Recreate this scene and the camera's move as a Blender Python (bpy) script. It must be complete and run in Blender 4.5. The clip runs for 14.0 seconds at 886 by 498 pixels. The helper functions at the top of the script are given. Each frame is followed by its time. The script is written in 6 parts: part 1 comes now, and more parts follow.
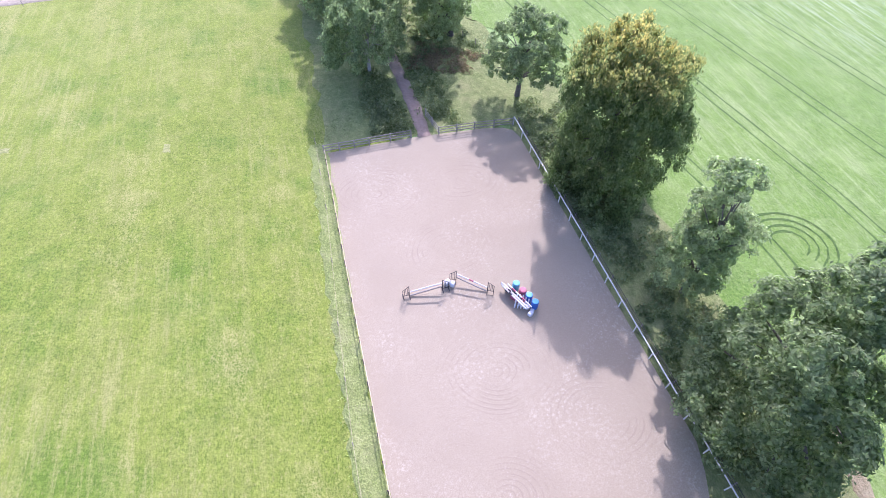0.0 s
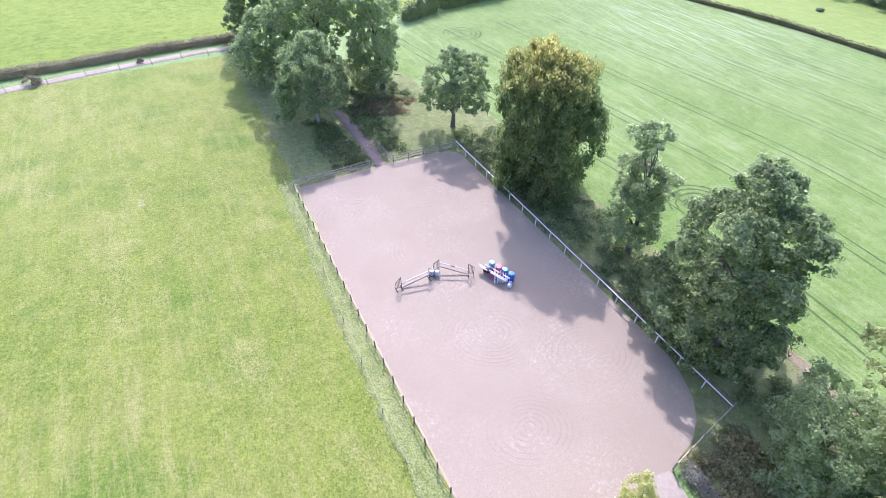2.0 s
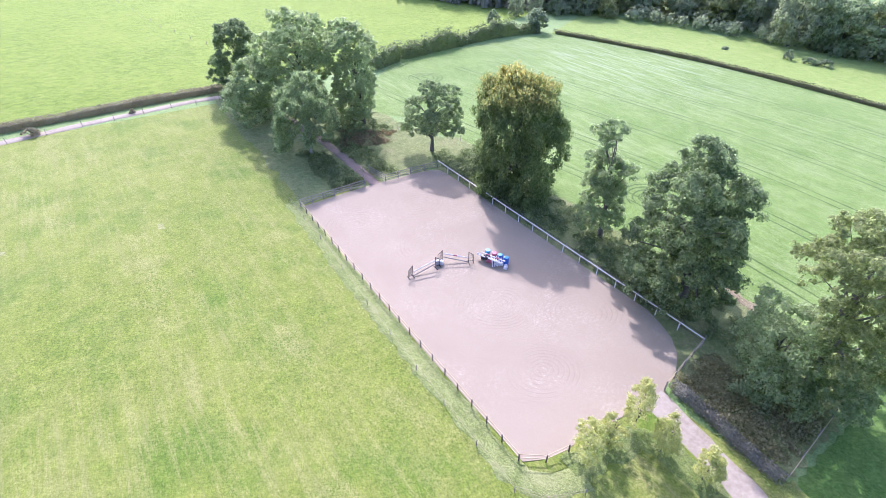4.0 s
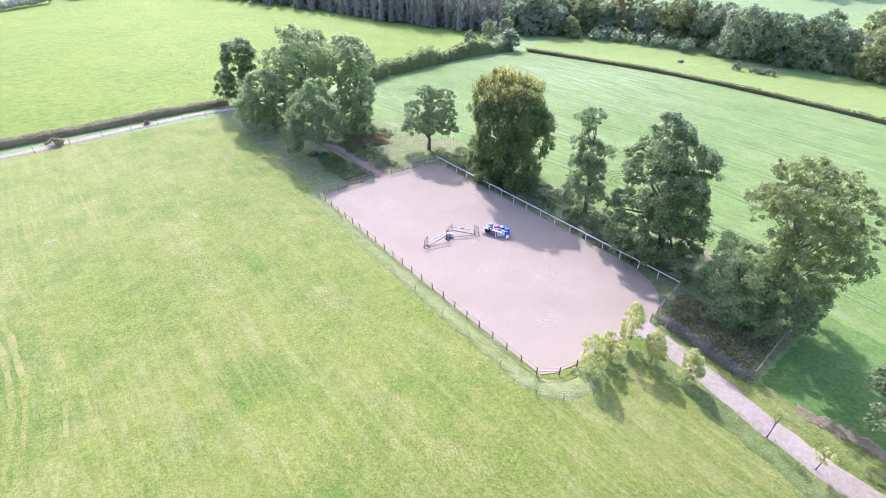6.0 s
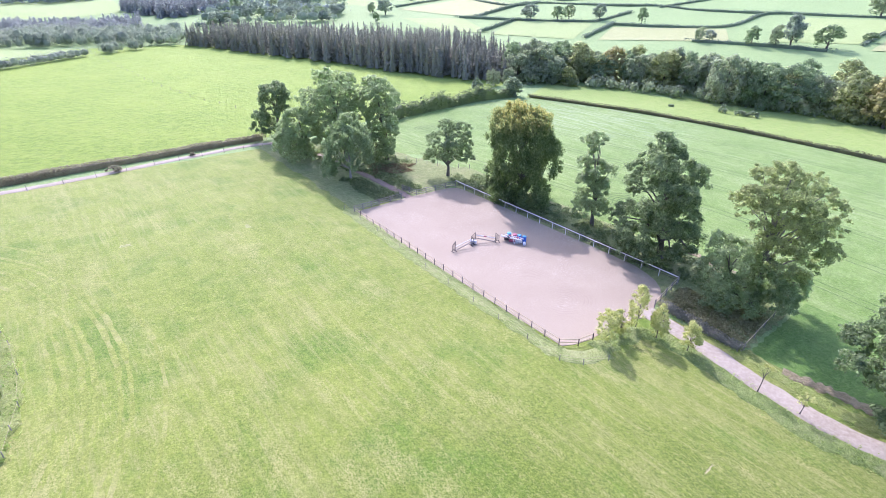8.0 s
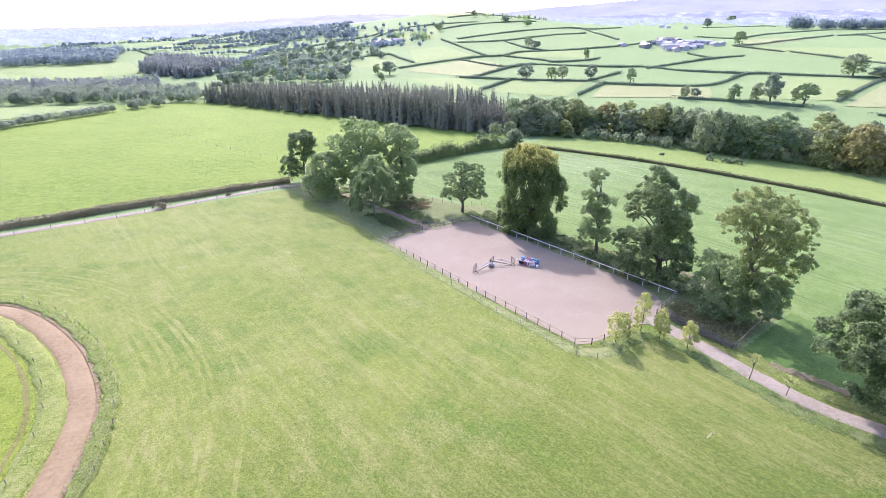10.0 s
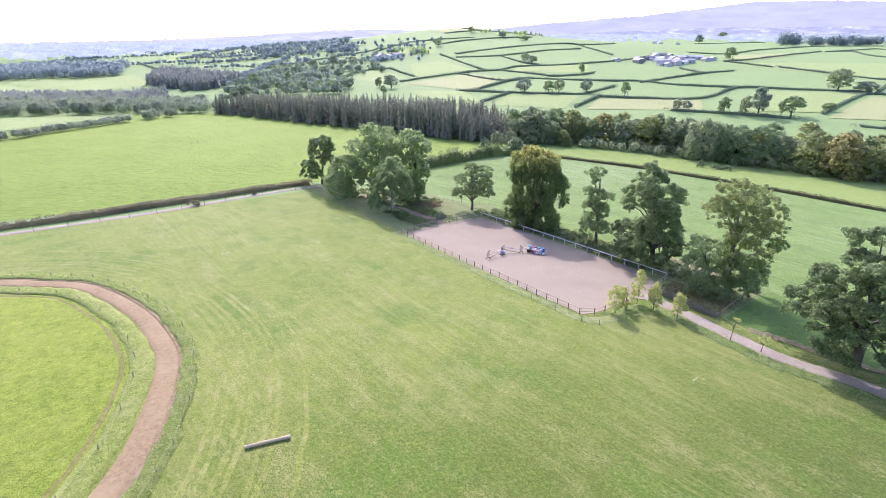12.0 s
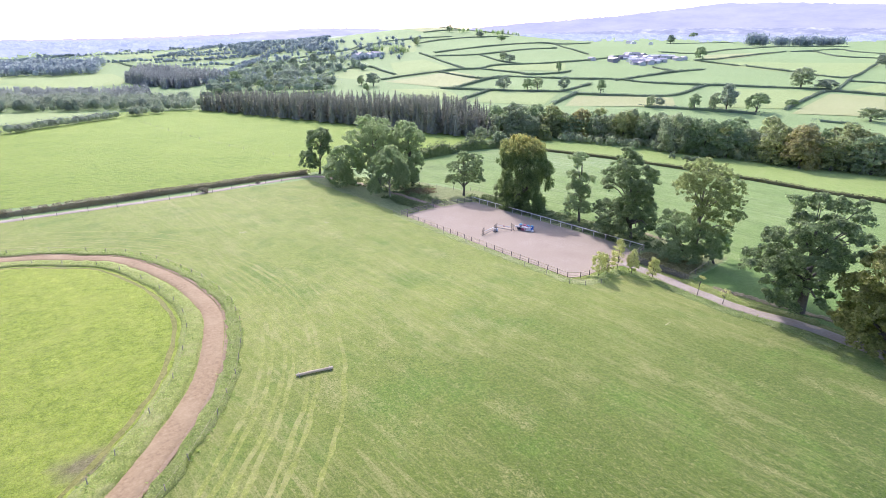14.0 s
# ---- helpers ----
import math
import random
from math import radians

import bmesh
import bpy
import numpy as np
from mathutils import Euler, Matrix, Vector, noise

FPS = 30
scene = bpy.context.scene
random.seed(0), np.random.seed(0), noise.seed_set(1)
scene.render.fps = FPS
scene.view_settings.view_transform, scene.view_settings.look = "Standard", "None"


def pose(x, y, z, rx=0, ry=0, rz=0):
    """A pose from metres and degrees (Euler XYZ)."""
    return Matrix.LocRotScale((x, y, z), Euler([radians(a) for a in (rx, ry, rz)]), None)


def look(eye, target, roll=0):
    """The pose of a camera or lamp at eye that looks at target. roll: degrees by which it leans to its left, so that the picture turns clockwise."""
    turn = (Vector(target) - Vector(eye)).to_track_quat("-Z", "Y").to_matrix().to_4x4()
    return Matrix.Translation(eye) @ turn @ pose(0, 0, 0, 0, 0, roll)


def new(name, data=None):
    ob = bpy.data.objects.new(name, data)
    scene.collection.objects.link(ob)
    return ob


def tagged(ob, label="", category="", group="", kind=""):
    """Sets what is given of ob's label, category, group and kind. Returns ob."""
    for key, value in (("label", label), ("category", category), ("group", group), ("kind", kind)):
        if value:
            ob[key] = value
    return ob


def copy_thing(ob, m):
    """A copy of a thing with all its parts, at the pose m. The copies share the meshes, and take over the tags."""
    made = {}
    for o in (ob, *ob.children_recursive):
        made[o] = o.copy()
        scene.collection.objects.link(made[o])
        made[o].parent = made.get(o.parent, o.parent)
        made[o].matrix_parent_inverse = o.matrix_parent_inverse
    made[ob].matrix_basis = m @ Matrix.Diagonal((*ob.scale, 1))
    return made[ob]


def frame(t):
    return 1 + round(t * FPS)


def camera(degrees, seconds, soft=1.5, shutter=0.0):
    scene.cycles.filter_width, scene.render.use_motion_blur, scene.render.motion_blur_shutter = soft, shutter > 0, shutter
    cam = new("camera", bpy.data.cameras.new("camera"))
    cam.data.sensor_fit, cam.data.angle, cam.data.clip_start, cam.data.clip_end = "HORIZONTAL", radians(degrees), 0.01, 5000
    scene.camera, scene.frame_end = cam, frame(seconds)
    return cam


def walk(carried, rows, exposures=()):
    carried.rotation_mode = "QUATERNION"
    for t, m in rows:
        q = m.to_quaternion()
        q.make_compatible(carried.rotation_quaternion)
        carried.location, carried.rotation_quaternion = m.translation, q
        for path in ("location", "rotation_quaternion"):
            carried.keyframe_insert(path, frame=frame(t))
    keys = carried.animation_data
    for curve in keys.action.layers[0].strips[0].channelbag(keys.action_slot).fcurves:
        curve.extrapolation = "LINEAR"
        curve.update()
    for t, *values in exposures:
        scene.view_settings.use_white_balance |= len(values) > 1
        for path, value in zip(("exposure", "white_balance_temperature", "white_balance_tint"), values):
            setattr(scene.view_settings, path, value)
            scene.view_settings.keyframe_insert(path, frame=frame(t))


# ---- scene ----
cam = camera(81.70, 14.0, soft=0.55)
TINT = 36
HILL = (600.0, 775.0, 34.0, 380.0)   # the knoll on the far side: x, y, height, spread
CREST = (637.0, 773.0, 10.0, 125.0)   # its small crest
PATH = [
    (0, (1.229, 0.004, 34.040), (1.558, 1.166, 32.446), 0.31),
    (0.5, (-0.630, -2.245, 33.249), (-0.212, -1.014, 31.729), 0.56),
    (1, (-2.455, -3.750, 33.178), (-1.957, -2.497, 31.701), 0.30),
    (1.5, (-4.127, -5.170, 33.136), (-3.538, -3.909, 31.700), 0.07),
    (2, (-6.170, -6.646, 33.118), (-5.498, -5.376, 31.727), -0.01),
    (2.5, (-8.095, -7.923, 33.085), (-7.363, -6.642, 31.735), -0.12),
    (3, (-10.265, -9.221, 33.269), (-9.477, -7.935, 31.955), -0.27),
    (3.2, (-11.312, -9.751, 33.225), (-10.494, -8.464, 31.931), -0.14),
    (5.3, (-20.135, -15.334, 32.514), (-19.171, -14.039, 31.335), -0.50),
    (5.5, (-21.210, -15.786, 32.583), (-20.229, -14.500, 31.407), -0.35),
    (6, (-23.590, -17.146, 32.651), (-22.578, -15.860, 31.502), -0.32),
    (6.5, (-25.710, -18.436, 32.613), (-24.683, -17.133, 31.495), -0.30),
    (7, (-27.918, -19.881, 32.466), (-26.876, -18.557, 31.388), -0.40),
    (7.5, (-30.063, -21.162, 32.378), (-29.003, -19.820, 31.342), -0.35),
    (8, (-32.175, -22.368, 32.270), (-31.094, -21.006, 31.282), -0.38),
    (8.5, (-34.171, -23.427, 32.190), (-33.072, -22.047, 31.248), -0.32),
    (11, (-44.798, -29.637, 32.060), (-43.624, -28.204, 31.306), -0.26),
    (11.5, (-46.778, -30.875, 32.014), (-45.596, -29.449, 31.259), -0.24),
    (12, (-48.940, -32.226, 31.876), (-47.765, -30.794, 31.121), -0.22),
    (12.5, (-51.019, -33.381, 31.851), (-49.846, -31.949, 31.093), -0.16),
    (13, (-53.180, -34.694, 31.763), (-51.994, -33.274, 31.005), -0.16),
    (13.5, (-55.236, -35.819, 31.623), (-54.030, -34.415, 30.866), -0.07),
    (14, (-57.335, -36.824, 31.440), (-56.099, -35.446, 30.683), -0.00),
]
walk(cam, [(t, look(eye, target, roll)) for t, eye, target, roll in PATH],
     exposures=[(0, 1.33, 5560, TINT - 1), (3, 1.36, 5560, TINT - 1), (6.5, 1.4, 5520, TINT), (8.5, 1.3, 5580, TINT), (11, 1.06, 5850, TINT - 2), (14, 1.0, 5850, TINT - 4)])

# ---- world and sun ----
SUN_AZIMUTH = 27.0      # degrees from +y towards +x
SUN_HEIGHT = 37.0
world = bpy.data.worlds.new("sky")
scene.world = world
world.use_nodes = True
wn = world.node_tree.nodes
sky = wn.new("ShaderNodeTexSky")
sky.sky_type = "NISHITA"
sky.sun_disc = False
sky.sun_elevation = radians(SUN_HEIGHT)
sky.sun_rotation = radians(SUN_AZIMUTH)
sky.dust_density = 2.2
sky.air_density = 0.8
wn["Background"].inputs["Strength"].default_value = 0.15
world.node_tree.links.new(sky.outputs[0], wn["Background"].inputs[0])
sun_data = bpy.data.lights.new("sun", "SUN")
sun_data.energy = 2.0
sun_data.angle = radians(0.6)
sun_data.color = (1.0, 0.95, 0.87)
sun = new("sun", sun_data)
sun_dir = Vector((math.sin(radians(SUN_AZIMUTH)) * math.cos(radians(SUN_HEIGHT)),
                  math.cos(radians(SUN_AZIMUTH)) * math.cos(radians(SUN_HEIGHT)), math.sin(radians(SUN_HEIGHT))))
sun.matrix_world = look(sun_dir * 200, (0, 0, 0))


# ---- lie of the land ----
def smooth(e0, e1, v):
    t = np.clip((v - e0) / (e1 - e0), 0, 1)
    return t * t * (3 - 2 * t)


def ground_z(x, y):
    """Height of the ground: a field falling gently to a valley, and the hillside beyond it."""
    x, y = np.asarray(x, float), np.asarray(y, float)
    near = np.clip(-0.0685 * x - 0.0106 * y, -16, 12)
    d = (x - 165) * 0.931 + (y - 30) * 0.362
    d2 = np.maximum(d, 0)
    base = np.clip(-0.0685 * (x - d2 * 0.931) - 0.0106 * (y - d2 * 0.362), -14, 6)
    side = smooth(-0.5, 0.55, (x - 0.9 * y) / (np.abs(x) + np.abs(y) + 60))
    rise = 0.035 * d2 * smooth(0, 150, d2) * (0.25 + 0.75 * side)
    rise = 60 * (1 - np.exp(-rise / 60))
    knoll = HILL[2] * np.exp(-((x - HILL[0]) ** 2 + (y - HILL[1]) ** 2) / HILL[3] ** 2)
    crest = CREST[2] * np.exp(-((x - CREST[0]) ** 2 + (y - CREST[1]) ** 2) / CREST[3] ** 2)
    return np.where(d > 0, base + rise + knoll + crest, near)


def gz(x, y):
    return float(ground_z(x, y))


# ---- materials ----
def material(name):
    m = bpy.data.materials.new(name)
    m.use_nodes = True
    n = m.node_tree.nodes
    return m, n, m.node_tree.links, n["Principled BSDF"]


def noise_node(n, l, pos, scale, detail=4.0, rough=0.6, stretch=None, turn=0.0):
    t = n.new("ShaderNodeTexNoise")
    t.inputs["Scale"].default_value, t.inputs["Detail"].default_value, t.inputs["Roughness"].default_value = scale, detail, rough
    if stretch:
        mp = n.new("ShaderNodeMapping")
        mp.inputs["Scale"].default_value = stretch
        mp.inputs["Rotation"].default_value = (0, 0, radians(turn))
        l.new(pos, mp.inputs["Vector"])
        pos = mp.outputs[0]
    l.new(pos, t.inputs["Vector"])
    return t.outputs["Fac"]


def ramp(n, l, fac, stops):
    r = n.new("ShaderNodeValToRGB")
    e = r.color_ramp.elements
    while len(e) < len(stops):
        e.new(0.5)
    for k, (p, c) in enumerate(stops):
        e[k].position, e[k].color = p, (*c, 1)
    l.new(fac, r.inputs[0])
    return r.outputs[0]


def mixc(n, l, fac, a, b, kind="MIX"):
    m = n.new("ShaderNodeMix")
    m.data_type, m.blend_type = "RGBA", kind
    for sock, v in ((m.inputs[0], fac), (m.inputs[6], a), (m.inputs[7], b)):
        if isinstance(v, (int, float)):
            sock.default_value = v
        elif isinstance(v, tuple):
            sock.default_value = (*v, 1)
        else:
            l.new(v, sock)
    return m.outputs[2]


def math_node(n, l, op, a, b=0.0):
    m = n.new("ShaderNodeMath")
    m.operation = op
    for sock, v in ((m.inputs[0], a), (m.inputs[1], b)):
        if isinstance(v, (int, float)):
            sock.default_value = v
        else:
            l.new(v, sock)
    return m.outputs[0]


def bump(n, l, height, bsdf, strength, distance):
    b = n.new("ShaderNodeBump")
    b.inputs["Strength"].default_value, b.inputs["Distance"].default_value = strength, distance
    l.new(height, b.inputs["Height"])
    l.new(b.outputs[0], bsdf.inputs["Normal"])


def position(n):
    return n.new("ShaderNodeNewGeometry").outputs["Position"]


def grass(name, dark, mid, light, straw, straw_amount=0.5, stripe_turn=None, stripe=0.0, patch=0.05, tuft=2.2, bumpiness=0.6, flecks=0.5, darker_green=None, shade=None, spot=None, pale_rows=None, relief=0.16):
    """Pasture: blades and tufts, larger patches, dry straw and, where mown or drilled, faint lanes."""
    m, n, l, b = material(name)
    pos = position(n)
    tufty = noise_node(n, l, pos, tuft, 6, 0.72)
    blades = noise_node(n, l, pos, 8.0, 5, 0.8, (1, 0.7, 1), 20)
    fine = math_node(n, l, "ADD", math_node(n, l, "MULTIPLY", tufty, 0.55), math_node(n, l, "MULTIPLY", blades, 0.45))
    wide = noise_node(n, l, pos, patch, 4, 0.6)
    mid_n = noise_node(n, l, pos, 0.35, 6, 0.7)
    c = ramp(n, l, tufty, [(0.26, dark), (0.5, mid), (0.74, light)])
    c = mixc(n, l, 1.0, c, ramp(n, l, blades, [(0.38, (0.58, 0.63, 0.56)), (0.5, (1.0, 1.0, 1.0)), (0.62, (1.44, 1.38, 1.5))]), "MULTIPLY")
    c = mixc(n, l, ramp(n, l, wide, [(0.4, (0, 0, 0)), (0.7, (0.45, 0.45, 0.45))]), c, light)
    mottle = noise_node(n, l, pos, 0.55, 7, 0.8)
    c = mixc(n, l, 1.0, c, ramp(n, l, mottle, [(0.34, (0.84, 0.87, 0.82)), (0.5, (1.0, 1.0, 1.0)), (0.66, (1.14, 1.12, 1.16))]), "MULTIPLY")
    dry = ramp(n, l, mid_n, [(0.48, (0, 0, 0)), (0.7, (straw_amount,) * 3)])
    c = mixc(n, l, dry, c, straw)
    # blends to a darker green towards low y and x
    if darker_green:
        sep = n.new("ShaderNodeSeparateXYZ")
        l.new(pos, sep.inputs[0])
        mr = n.new("ShaderNodeMapRange")
        mr.inputs[1].default_value, mr.inputs[2].default_value = darker_green[0], darker_green[1]
        lie = math_node(n, l, "ADD", sep.outputs[1], math_node(n, l, "MULTIPLY", sep.outputs[0], 0.25))
        l.new(math_node(n, l, "ADD", lie, math_node(n, l, "MULTIPLY", wide, 20.0)), mr.inputs[0])
        c = mixc(n, l, math_node(n, l, "MULTIPLY", mr.outputs[0], 0.95), c, ramp(n, l, fine, [(0.4, darker_green[2]), (0.6, darker_green[3])]))
    if spot:
        # a trodden place: bare in the middle, thinning out unevenly
        away = n.new("ShaderNodeVectorMath")
        away.operation = "DISTANCE"
        flat_pos = n.new("ShaderNodeVectorMath")
        flat_pos.operation = "MULTIPLY"
        flat_pos.inputs[1].default_value = (1, 1, 0)
        l.new(pos, flat_pos.inputs[0])
        l.new(flat_pos.outputs[0], away.inputs[0])
        away.inputs[1].default_value = (spot[0], spot[1], 0)
        near = math_node(n, l, "ADD", math_node(n, l, "DIVIDE", away.outputs["Value"], spot[2]), math_node(n, l, "MULTIPLY", math_node(n, l, "SUBTRACT", mid_n, 0.5), 3.0))
        c = mixc(n, l, ramp(n, l, math_node(n, l, "MULTIPLY", near, 0.4), [(0.1, (0.85, 0.85, 0.85)), (0.5, (0, 0, 0))]), c, mixc(n, l, ramp(n, l, fine, [(0.42, (0, 0, 0)), (0.58, (1, 1, 1))]), spot[3], spot[4]))
    if shade:
        lush = noise_node(n, l, pos, 0.13, 5, 0.65)
        c = mixc(n, l, ramp(n, l, lush, [(0.5, (0, 0, 0)), (0.66, (0.75, 0.75, 0.75))]), c, ramp(n, l, fine, [(0.4, shade), (0.6, (0.15, 0.262, 0.03))]))
        bare = noise_node(n, l, pos, 0.22, 7, 0.8, (1, 0.5, 1), 10)
        c = mixc(n, l, ramp(n, l, bare, [(0.52, (0, 0, 0)), (0.66, (0.8, 0.8, 0.8))]), c, mixc(n, l, ramp(n, l, blades, [(0.44, (0, 0, 0)), (0.58, (1, 1, 1))]), c, straw))
    if stripe_turn is not None:
        come_go = ramp(n, l, noise_node(n, l, pos, 0.045, 3, 0.6), [(0.4, (0.15, 0.15, 0.15)), (0.62, (1, 1, 1))])
        come_go = math_node(n, l, "MULTIPLY", come_go, ramp(n, l, blades, [(0.42, (0.25, 0.25, 0.25)), (0.56, (1, 1, 1))]))
        for lane_w, lane_c, turn, part_of in ((1.6, straw, stripe_turn, 1.0), (0.45, straw, stripe_turn, 0.45), (0.8, dark, stripe_turn, 0.6), (1.3, straw, stripe_turn - 24, 0.8)):
            lanes = noise_node(n, l, pos, 1.0, 5, 0.75, (lane_w, 0.075 * lane_w, 0.02), turn)
            c = mixc(n, l, math_node(n, l, "MULTIPLY", ramp(n, l, lanes, [(0.51, (0, 0, 0)), (0.64, (stripe * part_of,) * 3)]), come_go), c, lane_c)
    if pale_rows:
        # thin pale rows round one place, dying out away from it
        away = n.new("ShaderNodeVectorMath")
        away.operation = "DISTANCE"
        l.new(pos, away.inputs[0])
        away.inputs[1].default_value = (pale_rows[0], pale_rows[1], -6.5)
        fade = n.new("ShaderNodeMapRange")
        fade.inputs[1].default_value, fade.inputs[2].default_value = pale_rows[2], 4.0
        l.new(away.outputs["Value"], fade.inputs[0])
        rows_n = noise_node(n, l, pos, 1.0, 4, 0.7, (1.3, 0.1, 0.02), stripe_turn or 0)
        c = mixc(n, l, math_node(n, l, "MULTIPLY", ramp(n, l, rows_n, [(0.5, (0, 0, 0)), (0.62, (0.8, 0.8, 0.8))]), fade.outputs[0]), c, pale_rows[3])
    speck = noise_node(n, l, pos, 4.2, 4, 0.7, (1, 0.6, 1), 25)
    c = mixc(n, l, ramp(n, l, speck, [(0.56, (0, 0, 0)), (0.7, (flecks,) * 3)]), c, straw)
    l.new(c, b.inputs["Base Color"])
    b.inputs["Roughness"].default_value = 0.85
    b.inputs["Specular IOR Level"].default_value = 0.12
    b.inputs["Sheen Weight"].default_value = 0.3
    b.inputs["Sheen Roughness"].default_value = 0.45
    b.inputs["Sheen Tint"].default_value = (0.8, 0.92, 0.42, 1)
    bump(n, l, fine, b, bumpiness, relief)
    return m


def leafy(name, dark, mid, light, through_light=0.52, rough=0.6, top=None, gloss=0.22):
    """Foliage, every leaf spray a little different; light shines through it. top: (low, high, colour) where the upper leaves have turned."""
    m, n, l, b = material(name)
    g = n.new("ShaderNodeNewGeometry")
    c = ramp(n, l, g.outputs["Random Per Island"], [(0.0, dark), (0.55, mid), (1.0, light)])
    patch = noise_node(n, l, g.outputs["Position"], 0.6, 2, 0.5)
    c = mixc(n, l, ramp(n, l, patch, [(0.4, (0, 0, 0)), (0.7, (0.5, 0.5, 0.5))]), c, light)
    if top:
        sep = n.new("ShaderNodeSeparateXYZ")
        l.new(n.new("ShaderNodeTexCoord").outputs["Object"], sep.inputs[0])
        mr = n.new("ShaderNodeMapRange")
        mr.inputs[1].default_value, mr.inputs[2].default_value = top[0], top[1]
        l.new(math_node(n, l, "ADD", sep.outputs[2], math_node(n, l, "MULTIPLY", patch, 4.0)), mr.inputs[0])
        c = mixc(n, l, mr.outputs[0], c, mixc(n, l, g.outputs["Random Per Island"], mid, top[2]))
    l.new(c, b.inputs["Base Color"])
    b.inputs["Roughness"].default_value = rough
    b.inputs["Specular IOR Level"].default_value = gloss
    t = n.new("ShaderNodeBsdfTranslucent")
    l.new(mixc(n, l, 1.0, c, (1.4, 1.55, 1.25), "MULTIPLY"), t.inputs["Color"])
    mx = n.new("ShaderNodeMixShader")
    mx.inputs[0].default_value = through_light
    l.new(b.outputs[0], mx.inputs[1])
    l.new(t.outputs[0], mx.inputs[2])
    l.new(mx.outputs[0], n["Material Output"].inputs["Surface"])
    return m


def crusty(name, a, b_, c_, scale=4.0, rough=0.9, depth=0.03, strength=0.6, stretch=None, metal=0.0):
    """Earth, gravel, bark, weathered timber, paint: three tones of grain with relief."""
    m, n, l, b = material(name)
    pos = n.new("ShaderNodeTexCoord").outputs["Object"] if stretch else position(n)
    fine = noise_node(n, l, pos, scale, 6, 0.7, stretch)
    wide = noise_node(n, l, pos, scale * 0.08, 3, 0.6)
    c = ramp(n, l, fine, [(0.3, a), (0.52, b_), (0.75, c_)])
    c = mixc(n, l, ramp(n, l, wide, [(0.4, (0, 0, 0)), (0.7, (0.55, 0.55, 0.55))]), c, c_)
    l.new(c, b.inputs["Base Color"])
    b.inputs["Roughness"].default_value = rough
    b.inputs["Metallic"].default_value = metal
    bump(n, l, fine, b, strength, depth)
    return m


PADDOCK = grass("mown_paddock", (0.113, 0.178, 0.024), (0.187, 0.25, 0.037), (0.27, 0.318, 0.063), (0.415, 0.385, 0.155), 0.2, 3, 0.65, tuft=3.0, flecks=0.5, darker_green=(12.0, -34.0, (0.022, 0.06, 0.006), (0.092, 0.152, 0.016)), shade=(0.055, 0.128, 0.011))
TRACE = grass("pressed_grass", (0.13, 0.185, 0.03), (0.212, 0.262, 0.047), (0.298, 0.332, 0.078), (0.42, 0.38, 0.17), 0.6, flecks=0.5)
DEEP_VERGE = grass("rank_verge_grass", (0.085, 0.15, 0.03), (0.165, 0.24, 0.055), (0.265, 0.33, 0.1), (0.4, 0.4, 0.2), 0.5, None, 0, 0.15, 1.2, 1.0, relief=0.35)
PALE_VERGE = grass("pale_long_grass", (0.165, 0.235, 0.055), (0.27, 0.33, 0.098), (0.38, 0.42, 0.165), (0.46, 0.45, 0.22), 0.55, None, 0, 0.1, 1.2, 1.0, relief=0.25)
DRY_PATCH = grass("dry_patch_grass", (0.19, 0.23, 0.07), (0.28, 0.30, 0.11), (0.38, 0.37, 0.18), (0.44, 0.40, 0.22), 0.7)
VERGE_GREEN = grass("green_verge", (0.13, 0.19, 0.032), (0.25, 0.315, 0.066), (0.37, 0.41, 0.12), (0.42, 0.42, 0.2), 0.5, None, 0, 0.1, 1.2, 1.0, relief=0.4)
PASTURE = grass("lush_pasture", (0.10, 0.19, 0.018), (0.235, 0.36, 0.04), (0.36, 0.47, 0.075), (0.42, 0.48, 0.115), 0.35, tuft=0.9, bumpiness=1.0, relief=0.5)
DRILLED = grass("drilled_field", (0.078, 0.162, 0.025), (0.132, 0.237, 0.043), (0.2, 0.31, 0.066), (0.4, 0.46, 0.22), 0.2, 6, 0.6, patch=0.09, flecks=0.5, tuft=4.0, pale_rows=(88.0, 64.0, 34.0, (0.4, 0.47, 0.3)))
TRAMLINE = grass("wheel_line_grass", (0.035, 0.08, 0.014), (0.06, 0.125, 0.025), (0.09, 0.16, 0.04), (0.14, 0.19, 0.07), 0.25)
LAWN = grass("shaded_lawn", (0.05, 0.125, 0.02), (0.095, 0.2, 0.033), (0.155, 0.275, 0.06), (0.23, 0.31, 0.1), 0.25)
ROUGH = grass("rough_verge", (0.095, 0.135, 0.04), (0.18, 0.225, 0.075), (0.285, 0.325, 0.13), (0.33, 0.295, 0.16), 0.45, None, 0, 0.2, 1.6, 1.0)
LONG_GRASS = grass("long_grass", (0.14, 0.2, 0.03), (0.25, 0.31, 0.06), (0.35, 0.39, 0.105), (0.42, 0.4, 0.17), 0.6, None, 0, 0.1, 1.4, 1.0)
RING_GRASS = grass("ring_grass", (0.105, 0.185, 0.01), (0.29, 0.395, 0.034), (0.45, 0.525, 0.08), (0.46, 0.48, 0.12), 0.3, None, 0, 0.08, 1.3, 1.0, relief=0.4, spot=(-57.8, 0.2, 1.9, (0.17, 0.13, 0.07), (0.34, 0.275, 0.17)))
MEADOW = grass("meadow_grass", (0.12, 0.2, 0.03), (0.2, 0.305, 0.052), (0.28, 0.375, 0.085), (0.4, 0.42, 0.15), 0.4, None, 0, 0.04, 1.5)
